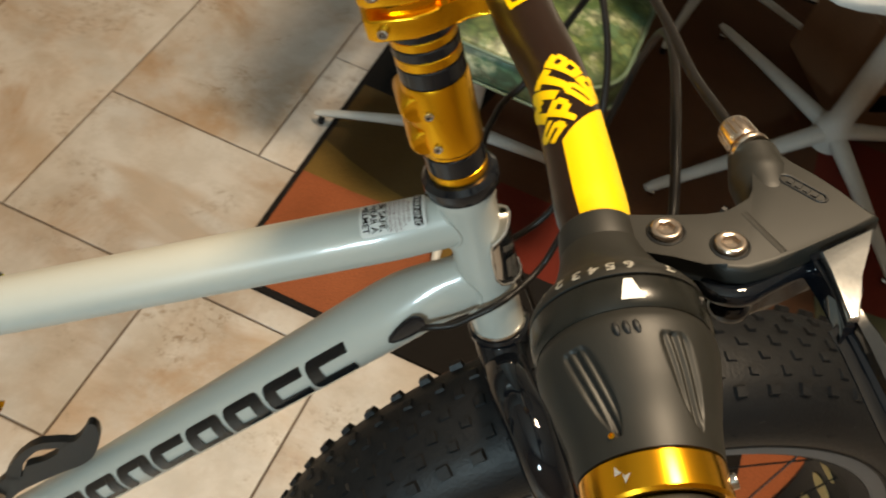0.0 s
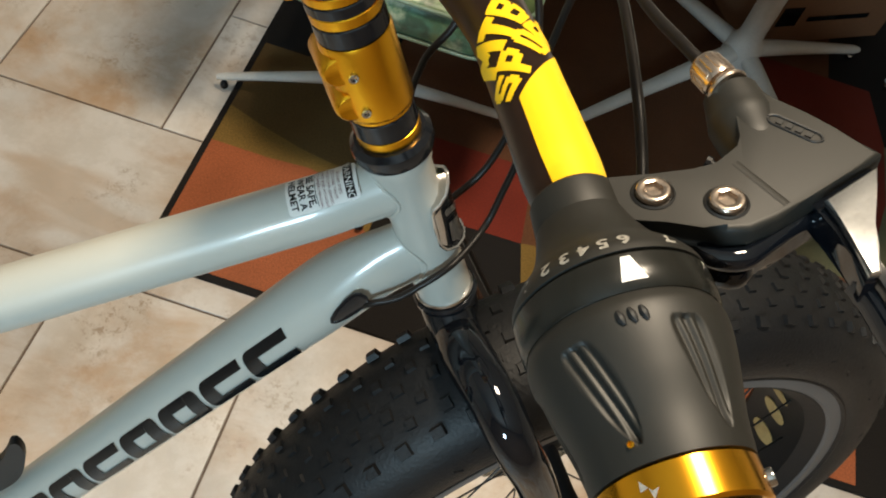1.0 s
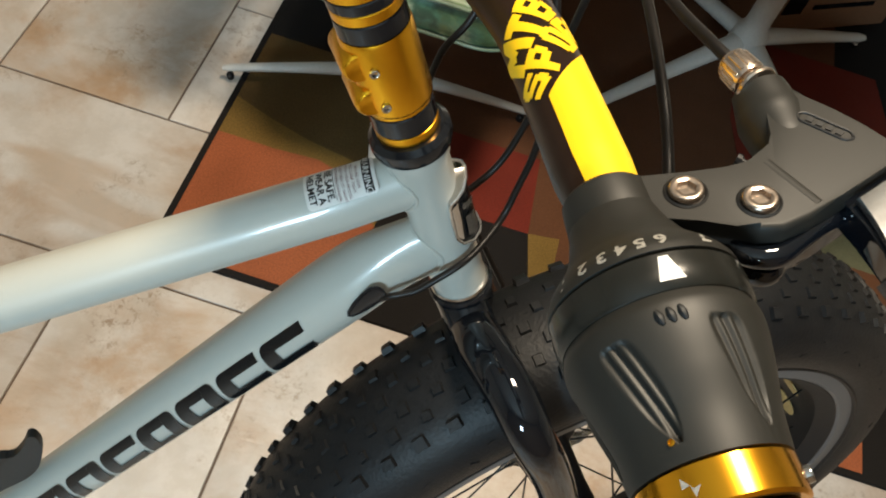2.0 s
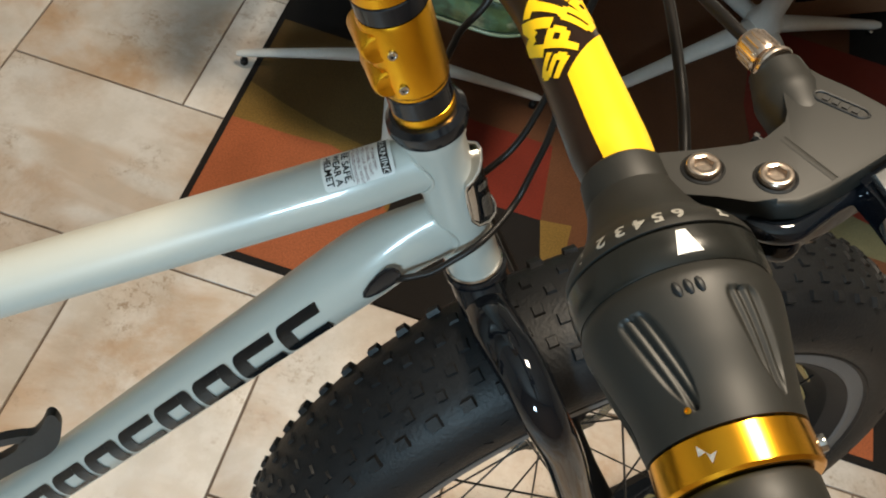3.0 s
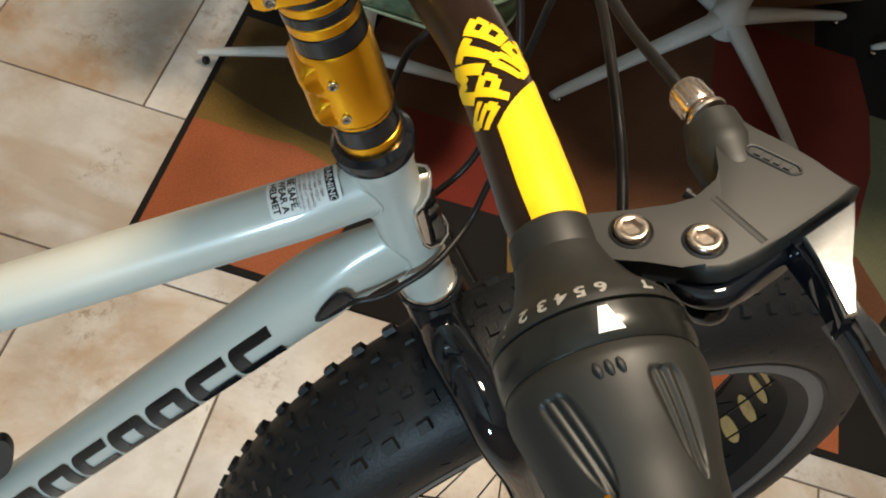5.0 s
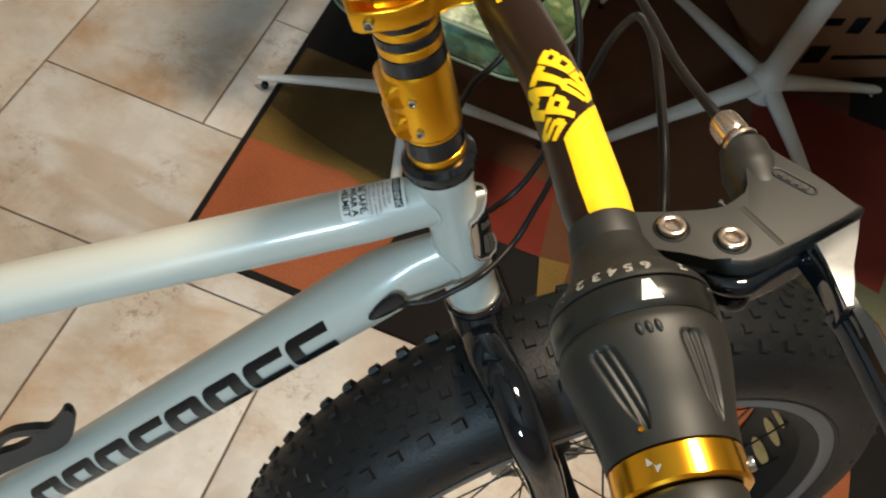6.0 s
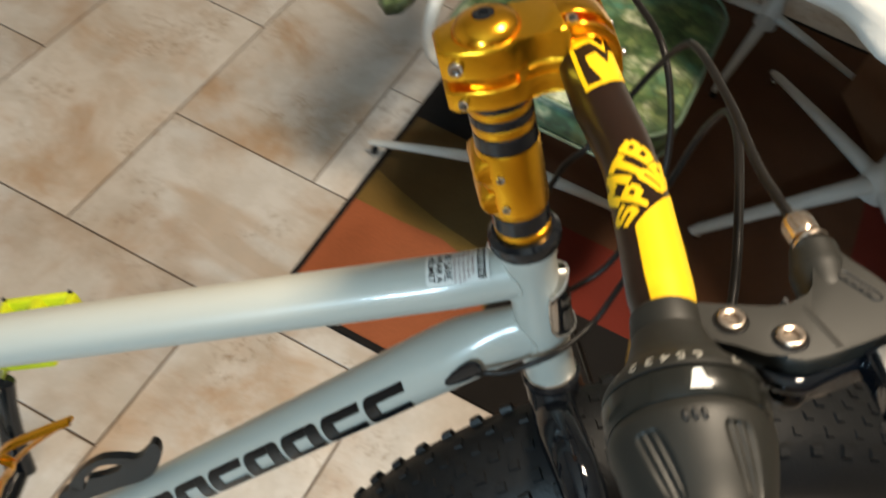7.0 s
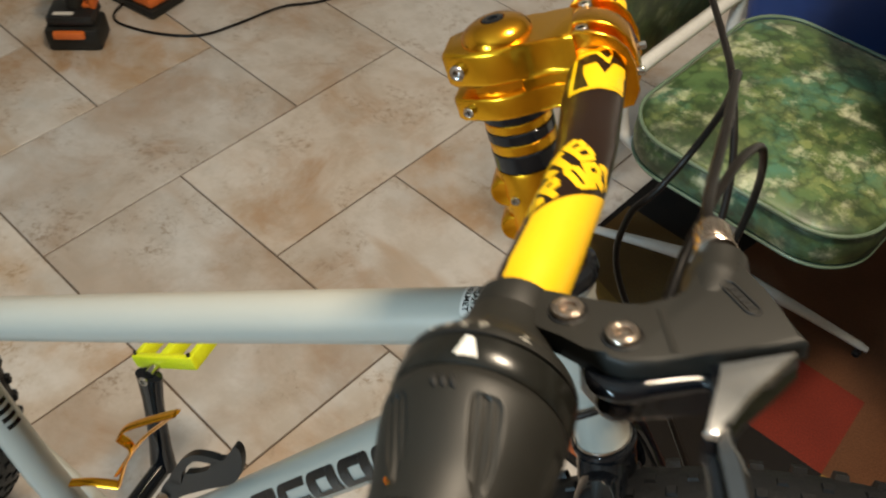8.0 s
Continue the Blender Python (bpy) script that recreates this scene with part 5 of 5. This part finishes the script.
    rim = [(0.2975, -0.0555), (0.3015, -0.0550), (0.2975, -0.0490), (0.2830, -0.0460), (0.2790, 0.0), (0.2830, 0.0460), (0.2975, 0.0490), (0.3015, 0.0550), (0.2975, 0.0555), (0.2880, 0.0550), (0.2850, 0.0525), (0.2760, 0.0400), (0.2690, 0.0), (0.2760, -0.0400), (0.2850, -0.0525), (0.2880, -0.0550)]
    part("rim", ring_lathe(bmesh.new(), rim, 140), RIM, wheel, "dark grey wide rim")
    bm = bmesh.new()
    ring_lathe(bm, [(0.2855, -0.0526), (0.2775, -0.040), (0.2692, 0.0), (0.2775, 0.040), (0.2855, 0.0526), (0.2840, 0.0528), (0.2690, 0.040), (0.2640, 0.0), (0.2690, -0.040), (0.2840, -0.0528)], 140)
    part("rim_well", bm, RIM_IN, wheel, "black inner rim face")
    for k in range(32):
        a = 2 * math.pi * (k + 0.5) / 32
        bm = bmesh.new()
        out = [(0.0175 * math.cos(t), 0.0130 * math.sin(t)) for t in [2 * math.pi * i / 18 for i in range(18)]]
        mm = Matrix.Rotation(-a, 4, "Y") @ axes((0, 1, 0), (0, 0, 1), (0.2640, 0, 0))
        prism(bm, out, 0.0012, mm @ Matrix.Rotation(math.pi, 4, "X") @ Matrix.Translation((0, 0, 0.0)), 0.0)
        part("rim_strip_window", bm, STRIP, wheel, "tan rim strip showing in a cut-out" if k == 0 else "")
    bm = bmesh.new()
    prof = [(0.010, -0.078), (0.016, -0.077), (0.030, -0.062), (0.030, -0.056), (0.018, -0.050), (0.016, 0.0), (0.018, 0.050), (0.030, 0.056), (0.030, 0.062), (0.016, 0.077), (0.010, 0.078)]
    lathe(bm, prof, (0, 0, 0), (0, 1, 0), 32)
    part("hub", bm, RIM_IN, wheel, "black hub")
    for k in range(32):
        s = -1 if k % 2 else 1
        a = 2 * math.pi * k / 32
        b = a + (0.75 if (k // 2) % 2 else -0.75)
        bm = bmesh.new()
        sweep(bm, [(0.029 * math.cos(b), s * 0.059, 0.029 * math.sin(b)), (0.266 * math.cos(a), s * 0.022, 0.266 * math.sin(a))], 0.00115, 6)
        part("spoke", bm, SPOKE, wheel)
    bm = bmesh.new()
    n = 96
    rows = []
    for k in range(n):
        a = 2 * math.pi * k / n
        ro = 0.080 + 0.0022 * math.sin(a * 24)
        ri = 0.060 + 0.0030 * math.sin(a * 12)
        rows.append([bm.verts.new((r * math.cos(a), y, r * math.sin(a))) for r, y in ((ri, 0.066), (ro, 0.066), (ro, 0.068), (ri, 0.068))])
    for k in range(n):
        a, b = rows[k], rows[(k + 1) % n]
        for i in range(4):
            j = (i + 1) % 4
            bm.faces.new((a[i], a[j], b[j], b[i]))
    part("brake_rotor", bm, SILVER, wheel, "steel brake rotor")
    for k in range(6):
        a = 2 * math.pi * k / 6
        bm = bmesh.new()
        sweep(bm, [(0.026 * math.cos(a), 0.067, 0.026 * math.sin(a)), (0.063 * math.cos(a + 0.5), 0.067, 0.063 * math.sin(a + 0.5))], 0.004, 6)
        part("rotor_arm", bm, SILVER, wheel)
    return wheel


build_wheel(WHEEL_M)
build_wheel(Matrix.Translation((-0.876, 0, 0.364)))
bm = bmesh.new()
cal = WHEEL_M @ Matrix.Translation((-0.055, 0.080, 0.070))
box(bm, (0.030, 0.030, 0.060), cal @ pose(0, 0, 0, 0, -40, 0), 0.006, 2)
part("brake_caliper", bm, PLASTIC, fork, "black disc brake caliper")

# -- cranks and pedal on the far side
crank = Vector((-0.400, 0.120, 0.200))
pedal_c = Vector((-0.401, 0.1327, 0.3725))
bm = bmesh.new()
line = [crank.lerp(pedal_c, i / 8) for i in range(9)]
sweep(bm, line, lerp_list([0.020, 0.0165, 0.0150, 0.0150, 0.0185], 9), 20, flat=(0.62, 1.0))
arm = part("crank_arm", bm, BLACK_GLOSS, bike, "black crank arm")
socket_bolt(arm, Matrix.LocRotScale(pedal_c + Vector((0, -0.011, 0.0)), Vector((0, -1, 0)).to_track_quat("Z", "Y"), None), 0.0065, CHROME, 0.003)
bm = bmesh.new()
sweep(bm, [crank, (-0.40, 0.0, 0.200)], 0.013, 16)
part("crank_axle", bm, BLACK_GLOSS, arm)
bm = bmesh.new()
sweep(bm, [pedal_c, pedal_c + Vector((0, 0.115, 0))], 0.0065, 14)
pedal = part("pedal", bm, CHROME, bike, "neon yellow platform pedal")
PD = Matrix.Translation(pedal_c + Vector((0.012, 0.066, 0.010))) @ pose(0, 0, 0, 0, -22, 0)
for x, y, w, d in ((0, -0.046, 0.100, 0.010), (0, 0.044, 0.090, 0.010), (-0.044, 0, 0.011, 0.092), (0.044, 0, 0.011, 0.092), (0, 0, 0.015, 0.088)):
    bm = bmesh.new()
    box(bm, (w, d, 0.020), PD @ Matrix.Translation((x, y, 0)), 0.003, 2)
    part("pedal_bar", bm, NEON, pedal)
for x in (-0.044, 0.044):
    for y in (-0.046, -0.02, 0.02, 0.044):
        bm = bmesh.new()
        sweep(bm, [PD @ Vector((x, y, 0.009)), PD @ Vector((x, y, 0.0145))], 0.0022, 8)
        part("grip_pin", bm, PLASTIC_DARK, pedal)

# -- black bottle cage on the down tube and gold cage behind it
# plates cut out in the plane of the frame, with an open slot between the back and its loop
CAGE_M = axes((1, 0, 0), (0, 0, 1), (0, 0.004, 0))


def soft_line(pts):
    """A closed outline rounded through its corners."""
    ring = [(x, y, 0.0) for x, y in pts]
    line = spline(ring[-2:] + ring + ring[:2], 4)
    return [(p.x, p.y) for p in line[8:8 + 4 * len(pts)]]


bm = bmesh.new()
prism(bm, soft_line([(-0.296, 0.361), (-0.286, 0.392), (-0.272, 0.409), (-0.262, 0.408), (-0.254, 0.430), (-0.238, 0.441), (-0.223, 0.456), (-0.218, 0.468), (-0.211, 0.479), (-0.203, 0.483), (-0.194, 0.498), (-0.188, 0.513), (-0.182, 0.512), (-0.180, 0.494), (-0.187, 0.463), (-0.201, 0.441), (-0.228, 0.418), (-0.268, 0.379), (-0.284, 0.352)]), 0.008, CAGE_M)
cage = part("bottle_cage", bm, PLASTIC_DARK, bike, "black plastic bottle cage on the down tube")
bm = bmesh.new()
prism(bm, soft_line([(-0.276, 0.408), (-0.266, 0.434), (-0.253, 0.456), (-0.238, 0.4725), (-0.222, 0.479), (-0.209, 0.480), (-0.214, 0.470), (-0.2225, 0.4675), (-0.231, 0.465), (-0.240, 0.460), (-0.250, 0.445), (-0.258, 0.428), (-0.264, 0.405)]), 0.008, CAGE_M)
part("cage_loop", bm, PLASTIC_DARK, cage)
socket_bolt(cage, Matrix.LocRotScale(Vector((-0.288, -0.008, 0.372)), Vector((0.5, -0.8, 0.5)).to_track_quat("Z", "Y"), None), 0.007, CHROME, 0.003)
for pts in (((-0.274, 0.024, 0.489), (-0.306, 0.018, 0.468), (-0.335, 0.012, 0.446), (-0.350, 0.014, 0.420)), ((-0.274, 0.024, 0.489), (-0.300, 0.030, 0.452), (-0.336, 0.028, 0.402), (-0.374, 0.020, 0.330)),
            ((-0.350, 0.014, 0.420), (-0.338, 0.016, 0.404), (-0.356, 0.018, 0.362), (-0.370, 0.014, 0.318)), ((-0.370, 0.014, 0.318), (-0.402, 0.006, 0.316), (-0.430, 0.0, 0.306))):
    bm = bmesh.new()
    sweep(bm, spline(pts, 6), 0.0062, 12, flat=(0.35, 1.0))
    part("cage_strap", bm, GOLD_BRIGHT, cage, "bent gold aluminium strap")

# ---------------------------------------------------------------- pedestal chair
def pedestal(parent, legs, reach, height, post_r, turn, bent=None, glide=None):
    bm = bmesh.new()
    lathe(bm, [(post_r * 1.55, 0.045), (post_r * 1.6, 0.060), (post_r * 1.45, 0.095), (post_r * 1.05, 0.110), (post_r, 0.13), (post_r, height - 0.02), (post_r * 1.8, height - 0.005), (post_r * 1.8, height)], (0, 0, 0), (0, 0, 1), 32)
    part("pedestal_post", bm, LEG, parent, "grey-white enamelled steel post")
    for k in range(legs):
        swing, stretch = (bent or {}).get(k, (0, 1.0))
        a = radians(turn + swing + 360 / legs * k)
        d = Vector((math.cos(a), math.sin(a), 0))
        line = [d * (reach * stretch * f) + Vector((0, 0, 0.078 - 0.042 * f - 0.012 * f * f)) for f in (0.05, 0.2, 0.4, 0.6, 0.8, 0.95, 1.0)]
        bm = bmesh.new()
        sweep(bm, line, [post_r * 0.85, post_r * 0.78, post_r * 0.68, post_r * 0.58, post_r * 0.50, post_r * 0.45, post_r * 0.30], 14, flat=(0.8, 1.0))
        part("pedestal_leg", bm, LEG, parent)
        bm = bmesh.new()
        lathe(bm, [(0.0, 0.001), (0.0065, 0.001), (0.0070, 0.003), (0.0070, 0.010), (0.004, 0.013), (0.004, 0.026)], d * (reach * stretch * 0.955), (0, 0, 1), 16)
        part("glide_foot", bm, glide or RIM_IN, parent, "small glide foot")


def pad(bm, w, d, h, r, m, puff=0.012):
    """A stuffed cushion: rounded plan, bulging faces."""
    n, rows = 96, []
    base = rounded(w, d, r, 12)
    for z, k in ((-h / 2, 0.90), (-h / 2 + 0.008, 0.965), (-h / 2 + 0.02, 0.995), (0, 1.0), (h / 2 - 0.02, 0.995), (h / 2 - 0.006, 0.97), (h / 2 - 0.001, 0.93)):
        rows.append([bm.verts.new(m @ Vector((x * k, y * k, z))) for x, y in base])
    for k in (0.82, 0.62, 0.40, 0.18):
        rows.append([bm.verts.new(m @ Vector((x * k, y * k, h / 2 + puff * (1 - k ** 2)))) for x, y in base])
    for a, b in zip(rows, rows[1:]):
        for i in range(len(base)):
            j = (i + 1) % len(base)
            bm.faces.new((a[i], a[j], b[j], b[i]))
    bm.faces.new(rows[0][::-1])
    bm.faces.new(rows[-1])
    return bm


def build_chair(m, turn, slide=(0.0, 0.0), glide=None):
    chair = thing("pedestal_chair", "pedestal chair with green leaf-print vinyl seat standing on the rug", "chair", group="chairs round the table", m=m)
    pedestal(chair, 4, 0.280, 0.40, 0.017, turn, None, glide)
    w, d, h = 0.37, 0.41, 0.072
    SX, SY = slide
    part("seat", pad(bmesh.new(), w, d, h, 0.085, Matrix.Translation((SX, SY, 0.425))), LEAF, chair, "green leaf-print vinyl seat pad", angle=60)
    for z, k in ((0.425 + h / 2 - 0.004, 0.985), (0.425 - h / 2 + 0.010, 0.985)):
        bm = bmesh.new()
        line = [Vector((x * k + SX, y * k + SY, z)) for x, y in rounded(w, d, 0.085, 12)]
        sweep(bm, line + line[:2], 0.0030, 10, caps=False)
        part("piping", bm, PIPING, chair, "pale green piping")
    back = Matrix.Translation((-0.250 + SX, SY, 0.655)) @ pose(0, 0, 0, 0, -86, 0)
    part("backrest", pad(bmesh.new(), 0.43, 0.40, 0.044, 0.05, back), LEAF, chair, "green leaf-print vinyl backrest", angle=60)
    for s in (-1, 1):
        bm = bmesh.new()
        sweep(bm, spline([(SX - 0.08, SY + s * 0.15, 0.382), (SX - 0.18, SY + s * 0.15, 0.385), (SX - 0.204, SY + s * 0.15, 0.42), (SX - 0.206, SY + s * 0.15, 0.48), (SX - 0.206, SY + s * 0.12, 0.492), (SX - 0.206, SY, 0.492)], 6), 0.0105, 14)
        part("back_support", bm, LEG, chair, "grey-white steel back support")
    return chair


build_chair(pose(0.244, 1.151, RUG_H, 0, 0, GRID_TURN), 13, (0.046, -0.013))
build_chair(pose(1.640, 1.235, RUG_H, 0, 0, 196), -16, (0.0, 0.0), CHROME)
build_chair(pose(0.845, 1.750, RUG_H, 0, 0, 272), -33)

# ---------------------------------------------------------------- round table with cloth
table = thing("round_table", "round pedestal table with grey-white enamelled base", "table", m=pose(1.002, 1.262, RUG_H, 0, 0, 8))
pedestal(table, 4, 0.335, 0.70, 0.0245, 3, {1: (12, 1.13), 2: (11, 1.28)}, CHROME)
bm = bmesh.new()
lathe(bm, [(0, 0.700), (0.57, 0.700), (0.598, 0.706), (0.602, 0.722), (0.597, 0.728), (0, 0.728)], (-0.088, 0.122, 0), (0, 0, 1), 72)
part("tabletop", bm, LEG, table, "round pale tabletop")
bm = bmesh.new()
rows = []
N = 180
TC = tuple((table.matrix_world @ Vector((-0.088, 0.122, 0)))[:2])
for r, z in ((0.0, 0.7335), (0.30, 0.7335), (0.50, 0.7335), (0.606, 0.7335), (0.614, 0.731), (0.6185, 0.725), (0.620, 0.715), (0.621, 0.703), (0.622, 0.690)):
    if r == 0:
        rows.append([bm.verts.new((TC[0], TC[1], z + RUG_H))])
        continue
    row = []
    for k in range(N):
        a = 2 * math.pi * k / N
        drop = max(0.0, (0.728 - z) / 0.045)
        rr = r + drop * (0.016 * math.sin(a * 17) + 0.008 * math.sin(a * 29 + 1))
        row.append(bm.verts.new((TC[0] + rr * math.cos(a), TC[1] + rr * math.sin(a), z + RUG_H - (0.006 * math.sin(a * 9) if drop > 0.9 else 0))))
    rows.append(row)
for a, b in zip(rows, rows[1:]):
    for k in range(N):
        j = (k + 1) % N
        if len(a) == 1:
            bm.faces.new((a[0], b[k], b[j]))
        else:
            bm.faces.new((a[k], b[k], b[j], a[j]))
cloth = part("tablecloth", bm, CLOTH, None, angle=60)
md = cloth.modifiers.new("thickness", "SOLIDIFY")
md.thickness = 0.0015
tagged(cloth, "white tablecloth with soft folds hanging over the table edge", "tablecloth")

# ---------------------------------------------------------------- things on the floor
bm = bmesh.new()
box_m = pose(1.225, 1.50, RUG_H, 0, 0, 8)
box(bm, (0.36, 0.26, 0.24), Matrix.Translation((0, 0, 0.12)), 0.003, 1)
carton = part("carton", bm, CARTON)
carton.matrix_world = box_m
tagged(carton, "brown cardboard carton with dark print under the table", "box")
for x, z, w, h in ((-0.12, 0.175, 0.060, 0.020), (-0.045, 0.165, 0.036, 0.045), (0.03, 0.165, 0.036, 0.045), (-0.10, 0.08, 0.05, 0.05), (0.03, 0.07, 0.16, 0.012)):
    bm = bmesh.new()
    box(bm, (w, 0.002, h), Matrix.Translation((x, -0.1312, z)))
    part("print_bar", bm, INK, carton, "plain dark print bar")

bm = bmesh.new()
rows = []
for z, k in ((0.0, 0.84), (0.004, 0.86), (0.16, 0.93), (0.336, 1.0), (0.336, 0.965), (0.16, 0.90), (0.012, 0.83)):
    rows.append([bm.verts.new((x * k, y * k, z)) for x, y in rounded(0.56, 0.40, 0.06, 8)])
for a, b in zip(rows, rows[1:]):
    for i in range(len(a)):
        j = (i + 1) % len(a)
        bm.faces.new((a[i], a[j], b[j], b[i]))
bm.faces.new(rows[0][::-1])
bm.faces.new(rows[-1])
tub = part("storage_tub", bm, BLUE)
bm = bmesh.new()
rim_line = [Vector((x, y, 0.344)) for x, y in rounded(0.565, 0.405, 0.062, 8)]
sweep(bm, rim_line + rim_line[:2], 0.011, 10, caps=False)
part("rim", bm, BLUE, tub, "thick rolled blue rim")
tub.matrix_world = pose(0.45, 2.08, RUG_H, 0, 0, GRID_TURN)
tagged(tub, "deep blue plastic storage tub on the floor", "tub")

# cordless drill lying on the tiles, charger beside it, cord
drill = thing("cordless_drill", "black and orange cordless drill standing on its battery on the tiles", "power tool", m=pose(-1.302, 1.438, 0, 0, 0, 22))
bm = bmesh.new()
box(bm, (0.125, 0.085, 0.058), Matrix.Translation((0, -0.075, 0.0295)), 0.010, 2)
part("battery", bm, PLASTIC, drill, "black battery pack")
bm = bmesh.new()
box(bm, (0.072, 0.016, 0.018), Matrix.Translation((-0.004, -0.118, 0.047)), 0.004, 2)
part("battery_latch", bm, ORANGE, drill, "orange battery latch")
bm = bmesh.new()
box(bm, (0.108, 0.080, 0.026), Matrix.Translation((0, -0.066, 0.0722)), 0.008, 2)
part("battery_mount", bm, PLASTIC_DARK, drill, "black battery mount")
bm = bmesh.new()
box(bm, (0.046, 0.012, 0.002), Matrix.Translation((-0.014, -0.090, 0.0862)), 0.0006, 1)
part("label_bar", bm, LABEL, drill, "plain pale label bar")
bm = bmesh.new()
sweep(bm, spline([(0.004, -0.052, 0.080), (0.004, -0.040, 0.125), (0.004, -0.024, 0.175)], 5), [0.023] * 6 + [0.020] * 5, 20)
part("handle", bm, RUBBER, drill, "black rubber handle")
bm = bmesh.new()
box(bm, (0.014, 0.040, 0.050), Matrix.Translation((0.047, -0.050, 0.105)), 0.005, 2)
box(bm, (0.030, 0.030, 0.012), Matrix.Translation((0.038, -0.052, 0.088)), 0.004, 2)
part("side_clip", bm, ORANGE, drill, "orange side clip")
bm = bmesh.new()
lathe(bm, [(0.0, -0.085), (0.022, -0.083), (0.030, -0.076), (0.032, -0.02), (0.032, 0.06), (0.026, 0.085), (0.022, 0.09), (0, 0.09)], (0.004, -0.010, 0.200), (0, 1, 0), 28)
part("motor_housing", bm, ORANGE, drill, "orange motor housing")
bm = bmesh.new()
lathe(bm, [(0.021, 0.0), (0.022, 0.03), (0.015, 0.045), (0.008, 0.048), (0.003, 0.048), (0.003, 0.075), (0, 0.078)], (0.004, 0.080, 0.200), (0, 1, 0), 24)
part("chuck", bm, SPACER, drill, "black chuck")
charger = thing("battery_charger", "orange and black battery charger on the tiles", "charger", m=pose(-1.225, 1.572, 0, 0, 0, -14))
bm = bmesh.new()
box(bm, (0.16, 0.11, 0.022), Matrix.Translation((0, 0, 0.012)), 0.006, 2)
part("base", bm, PLASTIC, charger, "black charger base")
bm = bmesh.new()
box(bm, (0.142, 0.096, 0.034), Matrix.Translation((0, 0, 0.0385)), 0.010, 2)
part("cover", bm, ORANGE, charger, "orange charger cover")
bm = bmesh.new()
sweep(bm, spline([(-1.262, 1.535, 0.010), (-1.262, 1.485, 0.004), (-1.223, 1.457, 0.004), (-1.12, 1.457, 0.004), (-1.024, 1.489, 0.004), (-0.966, 1.562, 0.004), (-0.90, 1.667, 0.004), (-0.805, 1.745, 0.004), (-0.66, 1.98, 0.004)], 8), 0.0033, 10)
tagged(part("power_cord", bm, CABLE), "thin dark power cord lying across the tiles", "cord")

# ---------------------------------------------------------------- floor tiles laid in herringbone
def tile_mesh(long_way):
    bm = bmesh.new()
    g = 0.0040
    w, d = (2 * PITCH - g, PITCH - g) if long_way else (PITCH - g, 2 * PITCH - g)
    x0 = y0 = g / 2
    prof = [(0.0, -0.0045), (0.0, -0.0006), (0.0007, 0.0)]
    rows = []
    for inset, z in prof:
        rows.append([bm.verts.new((x, y, z)) for x, y in ((x0 + inset, y0 + inset), (x0 + w - inset, y0 + inset), (x0 + w - inset, y0 + d - inset), (x0 + inset, y0 + d - inset))])
    for a, b in zip(rows, rows[1:]):
        for i in range(4):
            j = (i + 1) % 4
            bm.faces.new((a[i], a[j], b[j], b[i]))
    bm.faces.new(rows[-1])
    return finish(bm, "tile", TILE, 20)


TILE_A, TILE_B = tile_mesh(True), tile_mesh(False)
turn = pose(0, 0, 0, 0, 0, GRID_TURN)


def clipped(line):
    """The outline cut off along the four walls."""
    for axis, lim, sign in ((0, X0 + 0.004, 1), (0, X1 - 0.004, -1), (1, Y0 + 0.004, 1), (1, Y1 - 0.004, -1)):
        out = []
        for p, q in zip(line, line[1:] + line[:1]):
            dp, dq = (p[axis] - lim) * sign, (q[axis] - lim) * sign
            if dp >= 0:
                out.append(p)
            if dp * dq < 0:
                f = dp / (dp - dq)
                out.append((p[0] + (q[0] - p[0]) * f, p[1] + (q[1] - p[1]) * f))
        line = out
        if len(line) < 3:
            return []
    return line


for i in range(-14, 20):
    for j in range(-18, 17):
        kind = (i - j) % 4
        if kind not in (0, 1):
            continue
        p = on_grid(i, j)
        w, d = (2, 1) if kind == 1 else (1, 2)
        e = 0.002 / PITCH
        corners = [tuple(on_grid(i + a, j + b)[:2]) for a, b in ((e, e), (w - e, e), (w - e, d - e), (e, d - e))]
        inside = clipped(corners)
        if len(inside) < 3:
            continue
        if inside != corners:
            bm = bmesh.new()
            prism(bm, [tuple((turn.inverted() @ Vector((x - p.x, y - p.y, 0)))[:2]) for x, y in inside], 0.0045, Matrix.Translation((0, 0, -0.0045)))
            ob = new("tile", finish(bm, "tile", TILE, 20))
            ob.parent = floor
            ob.matrix_basis = Matrix.Translation(p) @ turn
            continue
        ob = new("tile", TILE_A if kind == 1 else TILE_B)
        ob.parent = floor
        ob.matrix_basis = Matrix.Translation(p) @ turn
